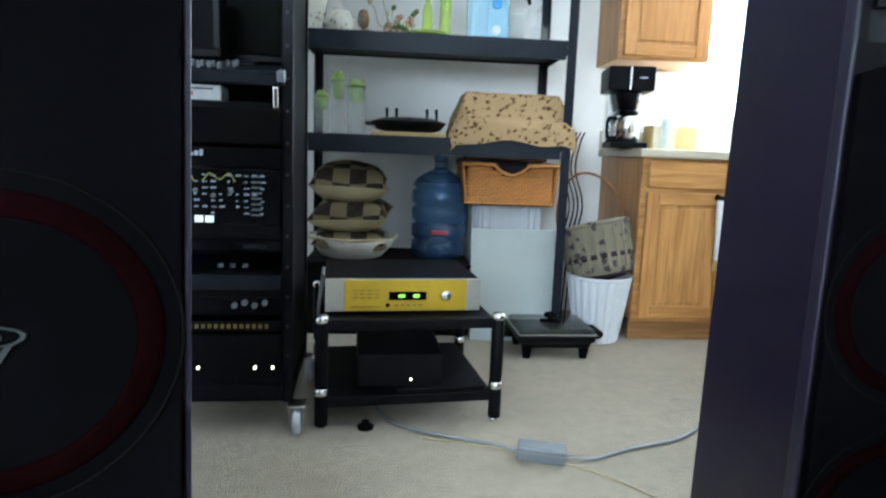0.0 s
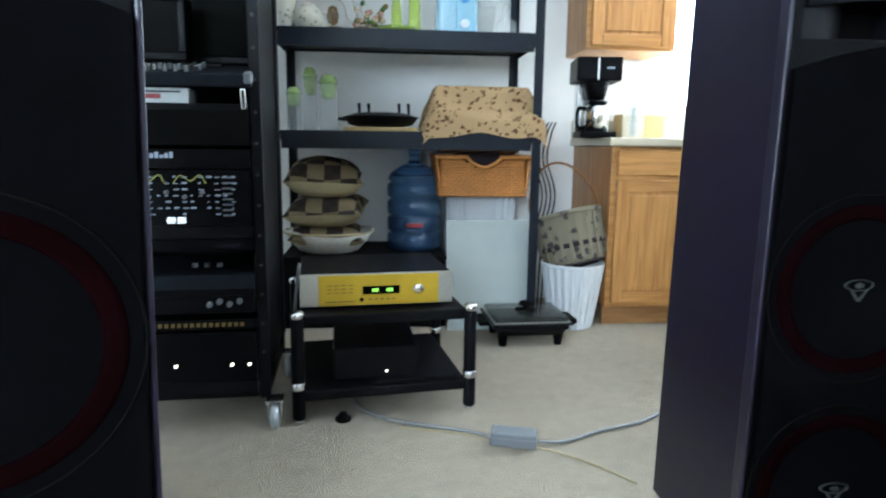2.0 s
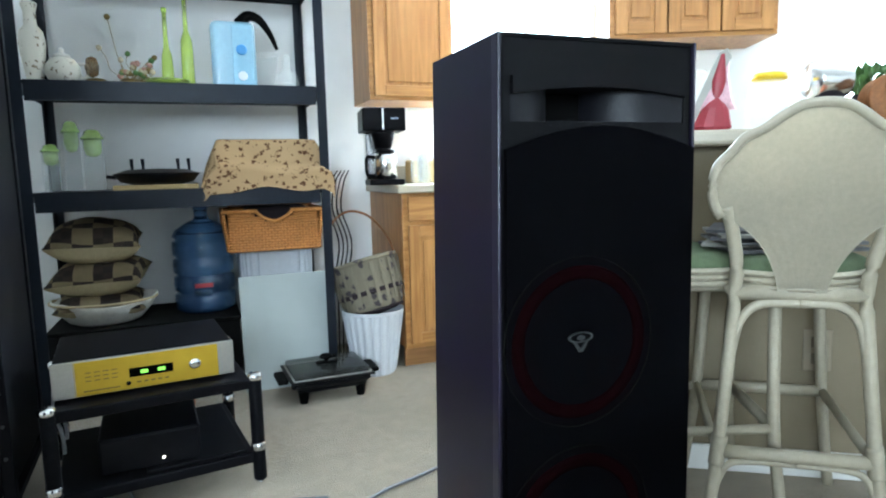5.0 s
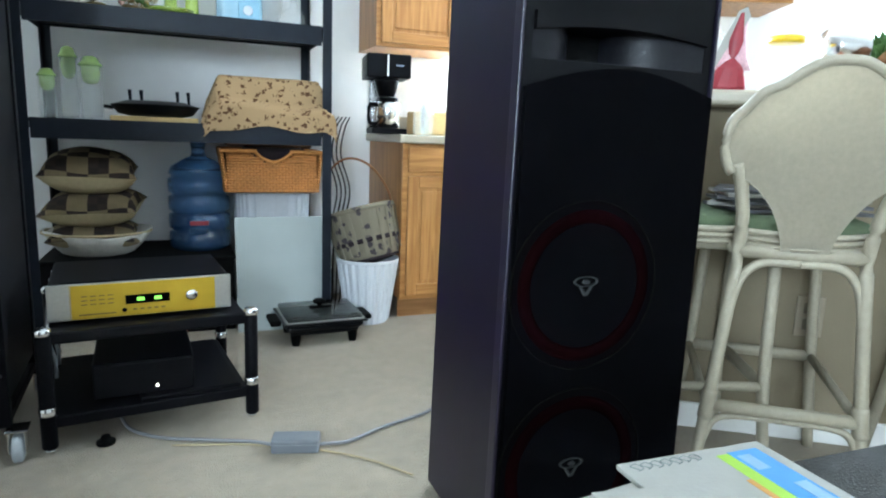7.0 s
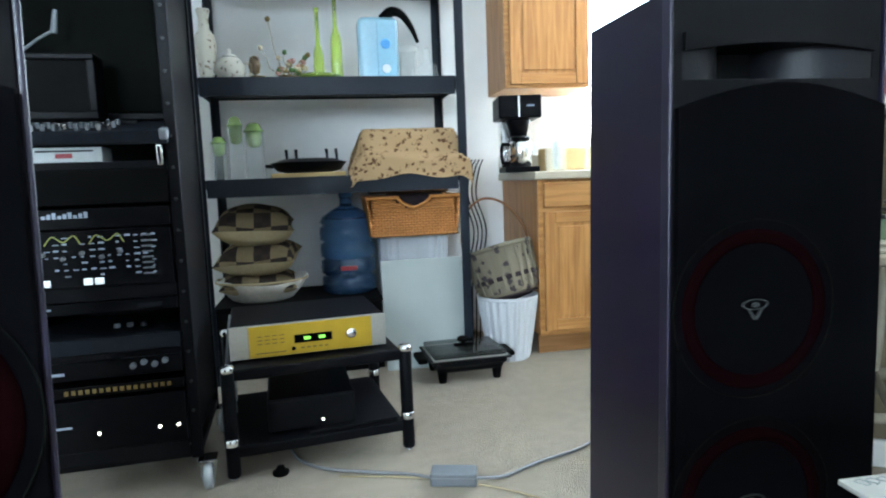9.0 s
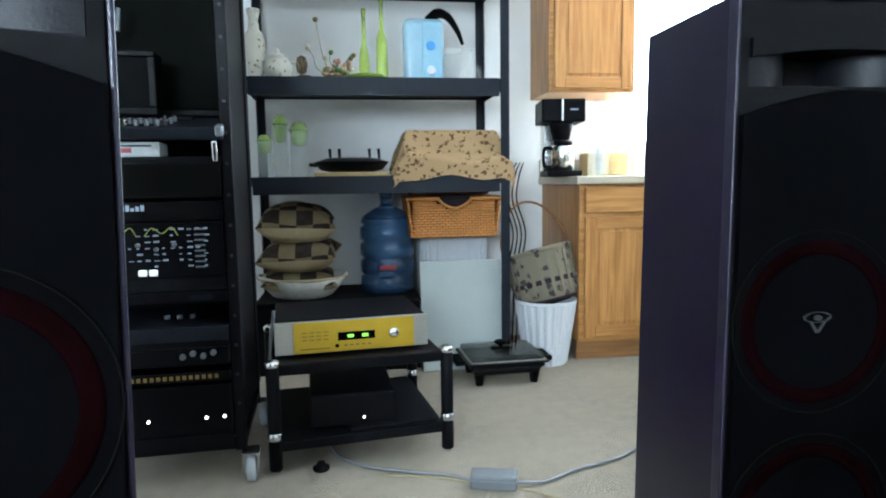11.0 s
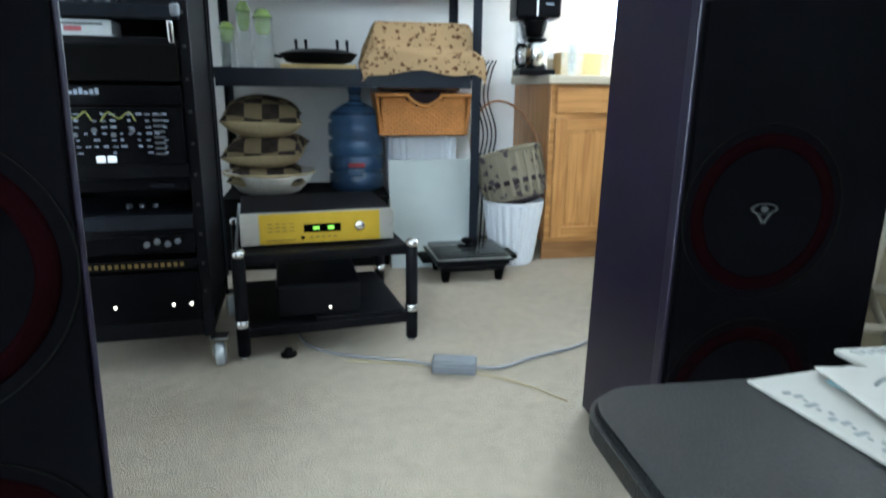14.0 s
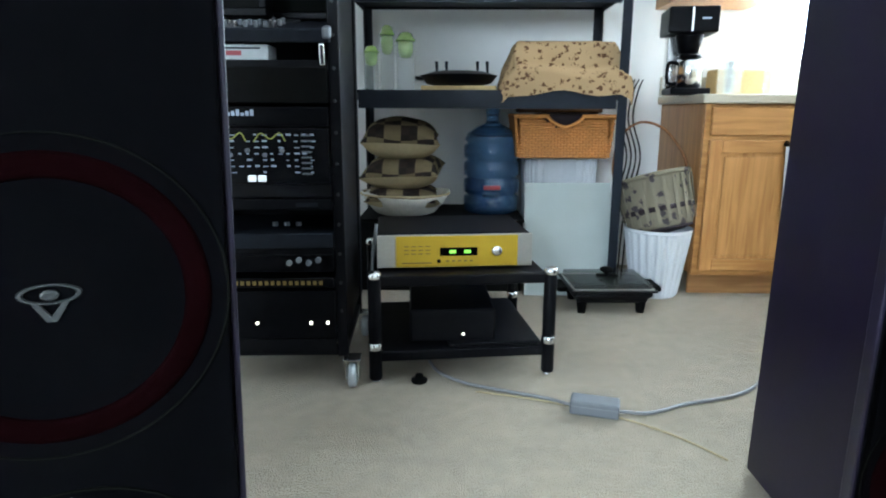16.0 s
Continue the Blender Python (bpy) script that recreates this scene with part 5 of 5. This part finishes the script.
    bmesh.ops.solidify(shell, geom=shell.faces[:], thickness=0.012)
    bmesh.ops.recalc_face_normals(shell, faces=shell.faces[:])
    part("shell_back", shell, SHELLWEAVE, s, "white painted fan-shaped wicker back", True)
    part("shell_edge", bm_tube([(x, 0.12 * x * x - 0.013, z) for x, z in out], 0.010, 8), RATTAN, s, "", True)
    # reclined back, splayed rear legs
    for ob in s.children:
        lean = ob.name.split(".")[0] in ("shell_back", "shell_edge", "back_leg", "leg_wrap", "rung", "brace", "low_brace")
        for v in ob.data.vertices:
            z = v.co.z
            if z > 0.535:
                v.co.z = 0.548 + (z - 0.535) * 0.92
                v.co.y -= 0.28 * (v.co.z - 0.548) if lean else 0
            else:
                v.co.z = z * 0.88 if z < 0.25 else 0.22 + (z - 0.25) * 0.328 / 0.285
                v.co.y -= 0.047 * (0.548 - v.co.z) if lean else 0
    return s


S1 = pose(1.902, 1.455, 0, 0, 0, -36.9) @ Matrix.Diagonal((1.138, 1.138, 1.214, 1))
stool(S1, "white rattan bar stool with a fan-shaped wicker back")
stool(S1 @ pose(-0.40, 0.17, 0, 0, 0, -81), "white rattan bar stool turned sideways at the bar")
stool(S1 @ pose(0.47, 0.02, 0, 0, 0, -6), "white rattan bar stool further along the bar")
rnd = random.Random(2)
for k in range(6):
    mg = tagged(part("magazine", bm_box(-0.145, 0.145, -0.105, 0.105, 0, 0.007, 0.001), PAPER if k % 3 == 1 else MAGAZINE), "magazine in an untidy pile on the stool cushion", "magazine", "magazines piled on the stool")
    mg.matrix_world = S1 @ pose(0.01 * rnd.random() - 0.01, 0.19, 0.6160 + 0.0075 * k, 0, 0, rnd.uniform(-18, 18))

# ---- things on the bar ----
def on_bar(x, y):
    return BW @ pose(x - 0.11, y, 0.9605)


jy = empty("storage_jar", on_bar(0.755, 0.05) @ Matrix.Diagonal((1.22, 1.22, 1.04, 1)), "clear plastic jar with a yellow lid", "jar")
part("jar_body", bm_lathe([(0.0, 0.0), (0.042, 0.0), (0.045, 0.006), (0.045, 0.10), (0.034, 0.12), (0.034, 0.128), (0.031, 0.128), (0.04, 0.10), (0.04, 0.01), (0.0, 0.008)], 24, False), GLASS, jy, "", True)
part("lid", bm_lathe([(0.036, 0.1285), (0.037, 0.143), (0.03, 0.146), (0, 0.1465)], 24), YELLOW, jy, "yellow screw lid", True)
jc = empty("glass_canister", on_bar(0.56, 0.14), "clear glass canister with a glass lid", "canister", "glass canisters on the bar")
part("canister_body", bm_lathe([(0.0, 0.0), (0.055, 0.0), (0.058, 0.006), (0.058, 0.16), (0.05, 0.17), (0.047, 0.165), (0.053, 0.15), (0.053, 0.01), (0, 0.008)], 24, False), GLASS, jc, "", True)
part("lid", bm_lathe([(0.055, 0.1705), (0.05, 0.18), (0.012, 0.19), (0.014, 0.205), (0, 0.21)], 24), GLASS, jc, "", True)
rb = empty("red_bag", on_bar(0.60, -0.02), "red and pink plastic bag with a white tag", "bag")
bm = bm_lathe([(0.045, 0), (0.05, 0.01), (0.034, 0.06), (0.012, 0.085), (0.018, 0.13), (0.004, 0.20)], 12)
for v in bm.verts:
    v.co.y *= 0.5
    v.co.x += 0.12 * v.co.z
part("bag", bm, RED, rb)
bm = bm_lathe([(0.052, 0.055), (0.040, 0.085), (0.024, 0.14), (0.012, 0.19), (0.0, 0.205)], 14)
for v in bm.verts:
    v.co.y = v.co.y * 0.45 + 0.012
    v.co.x += 0.14 * v.co.z + 0.004 * math.sin(40 * v.co.z)
part("wrapper", bm, PINKWRAP, rb, "crumpled pale pink wrapper", True)
part("white_tag", bm_plate([(-0.075, 0.0), (-0.058, 0.0), (0.045, 0.19), (0.035, 0.215), (0.015, 0.205)], 0.004), PAPER, rb)
turned("orange_lid_jar", on_bar(0.89, 0.0), [(0.03, 0), (0.034, 0.006), (0.034, 0.055), (0.035, 0.056), (0.035, 0.070), (0, 0.072)], ORANGEPL, "squat jar with an orange lid", "jar")
cmr = empty("steel_canister", on_bar(0.91, 0.09), "brushed steel canister lying beside a dark tin", "canister")
part("steel_body", moved(bm_lathe([(0.0, -0.05), (0.045, -0.05), (0.05, -0.04), (0.05, 0.04), (0.045, 0.05), (0, 0.05)], 24), pose(0, 0, 0.13, 0, 90, 20)), CHROME, cmr, "", True)
part("tin", bm_lathe([(0.05, 0), (0.05, 0.078), (0.0, 0.0785)], 24), PLUM, cmr, "", True)
tn = empty("dark_reel", on_bar(1.04, 0.04), "dark brown reel leaning on the bar", "reel")
part("reel", moved(bm_lathe([(0.018, -0.03), (0.062, -0.03), (0.065, -0.02), (0.055, -0.01), (0.055, 0.01), (0.065, 0.02), (0.062, 0.03), (0.018, 0.03), (0.018, -0.03)], 28, False), pose(0, 0, 0.066, 80, 0, 10)), WICKER_DARK, tn, "", True)
turned("pale_bowl", on_bar(1.19, 0.08), [(0.04, 0), (0.05, 0.006), (0.085, 0.07), (0.088, 0.072), (0.078, 0.065), (0.045, 0.012), (0, 0.01)], CERAMIC, "pale ceramic bowl with a dark rim", "bowl")
pk = tagged(part("pink_tray", bm_box(0, 0.18, 0, 0.10, 0, 0.016, 0.005), PINK), "bright pink plastic tray", "tray")
pk.matrix_world = on_bar(1.16, -0.07)
hp_ = empty("potted_plant", on_bar(1.06, 0.18), "small leafy plant in a dark pot", "plant")
part("pot", bm_lathe([(0.035, 0), (0.05, 0.08), (0.054, 0.083), (0.054, 0.095), (0, 0.09)], 20), RUBBER, hp_, "", True)
rnd = random.Random(12)
bms = []
for k in range(60):
    a, t = rnd.uniform(0, 6.28), rnd.uniform(0.2, 1)
    lf = bm_plate([(0, 0), (0.012, 0.02), (0, 0.055), (-0.012, 0.02)], 0.001)
    bms.append(moved(lf, pose(0.07 * t * math.cos(a), 0.05 * t * math.sin(a), 0.085 + 0.08 * rnd.random() * (1.2 - t * 0.5), rnd.uniform(-60, 60), rnd.uniform(-60, 60), math.degrees(a))))
part("leaves", join(*bms), LEAF, hp_)
for k in range(3):
    turned("dark_bottle", on_bar(1.15 + 0.045 * k, 0.20), [(0.016, 0), (0.018, 0.004), (0.018, 0.12), (0.008, 0.15), (0.008, 0.175), (0.0, 0.178)], RUBBER, "small dark glass bottle on the bar", "bottle", "dark bottles on the bar")

# ---- side table in front ----
TM = pose(0.628, 0.285, 0, 0, 0, -2)
tb = empty("side_table", TM, "black grained side table with rounded corners", "table")
TWX, TD, TZ = 0.66, 0.53, 0.62
out = []
for cx_, cy_, a0 in ((TWX - 0.05, TD - 0.05, 0), (0.05, TD - 0.05, 90), (0.05, 0.05, 180), (TWX - 0.05, 0.05, 270)):
    out += [(cx_ + 0.05 * math.cos(radians(a0 + 15 * k)), cy_ + 0.05 * math.sin(radians(a0 + 15 * k))) for k in range(7)]
bm = bm_plate(out, 0.026, "z")
bmesh.ops.bevel(bm, geom=[e for e in bm.edges if abs(e.verts[0].co.z - e.verts[1].co.z) < 1e-5], offset=0.006, segments=3, affect="EDGES")
part("tabletop", moved(bm, pose(0, 0, TZ - 0.026)), TABLE, tb)
for x in (0.06, TWX - 0.06):
    for y in (0.06, TD - 0.06):
        part("leg", bm_box(x - 0.018, x + 0.018, y - 0.018, y + 0.018, 0, TZ - 0.0265, 0.003), RACK, tb)
ZT = TZ + 0.0005
sp = empty("printed_sheets", pose(0.790, 0.796, ZT, 0, 0, 6), "stack of printed paper sheets on the table", "papers")
part("large_sheet", bm_box(0, 0.26, -0.20, 0, 0, 0.003, 0.001), PAPER, sp)
part("ink_rows", join(*[bm_box(0.010 + 0.004 * (k % 3), 0.016 + 0.005 * (k % 2), -0.03 - 0.007 * k, -0.026 - 0.007 * k, 0.003, 0.0036, 0) for k in range(20)]), PAPER_INK, sp)
part("aqua_panel", bm_box(0.06, 0.11, -0.17, -0.02, 0.003, 0.0036, 0), PAPER_AQUA, sp)
mz = empty("brochure", pose(0.900, 0.829, ZT + 0.0035, 0, 0, -2), "glossy brochure with blue and lime printed bands", "brochure")
part("cover", bm_box(0, 0.16, -0.15, 0, 0, 0.005, 0.001), PAPER, mz)
for k in range(7):
    x = 0.012 + 0.0105 * k
    part("ink_curl", bm_tube(curve_points([(x, -0.016, 0.0052), (x + 0.007, -0.013 + 0.002 * (k % 2), 0.0052), (x + 0.004, -0.005, 0.0052), (x - 0.003, -0.008, 0.0052), (x + 0.002, -0.014, 0.0052)], 4), 0.0006, 4), PAPER_INK, mz)
part("blue_band", bm_box(0.112, 0.146, -0.145, -0.012, 0.005, 0.0056, 0), PAPER_BLUE, mz)
part("lime_band", bm_box(0.098, 0.1115, -0.145, -0.014, 0.005, 0.0056, 0), PAPER_GREEN, mz)
part("orange_band", bm_box(0.092, 0.0975, -0.145, -0.055, 0.005, 0.0056, 0), PAPER_ORANGE, mz)
part("pale_print", bm_box(0.116, 0.130, -0.045, -0.020, 0.0056, 0.0060, 0), PAPER_PALE, mz)
part("pale_print", bm_box(0.128, 0.142, -0.110, -0.070, 0.0056, 0.0060, 0), PAPER_PALE, mz)
ls = empty("loose_sheet", pose(0.850, 0.795, ZT + 0.0095, 0, 0, -10), "plain white sheet lying over the brochure", "paper")
part("sheet", bm_box(0, 0.135, -0.21, 0, 0, 0.0012, 0.0004), PAPER, ls)
part("faint_print", bm_box(0.045, 0.115, -0.15, -0.07, 0.0012, 0.0016, 0), PAPER_PINK, ls)
part("ink_mark", bm_tube(curve_points([(0.028, -0.035, 0.0014), (0.040, -0.026, 0.0014), (0.055, -0.024, 0.0014), (0.062, -0.028, 0.0014)], 5), 0.0016, 5), PAPER_INK, ls)
nt = tagged(part("sticky_note", bm_box(0, 0.09, -0.08, 0, 0, 0.002, 0.0005), PAPER_LIME), "bright lime paper note on the table", "note")
nt.matrix_world = pose(0.690, 0.600, ZT, 0, 0, 6)
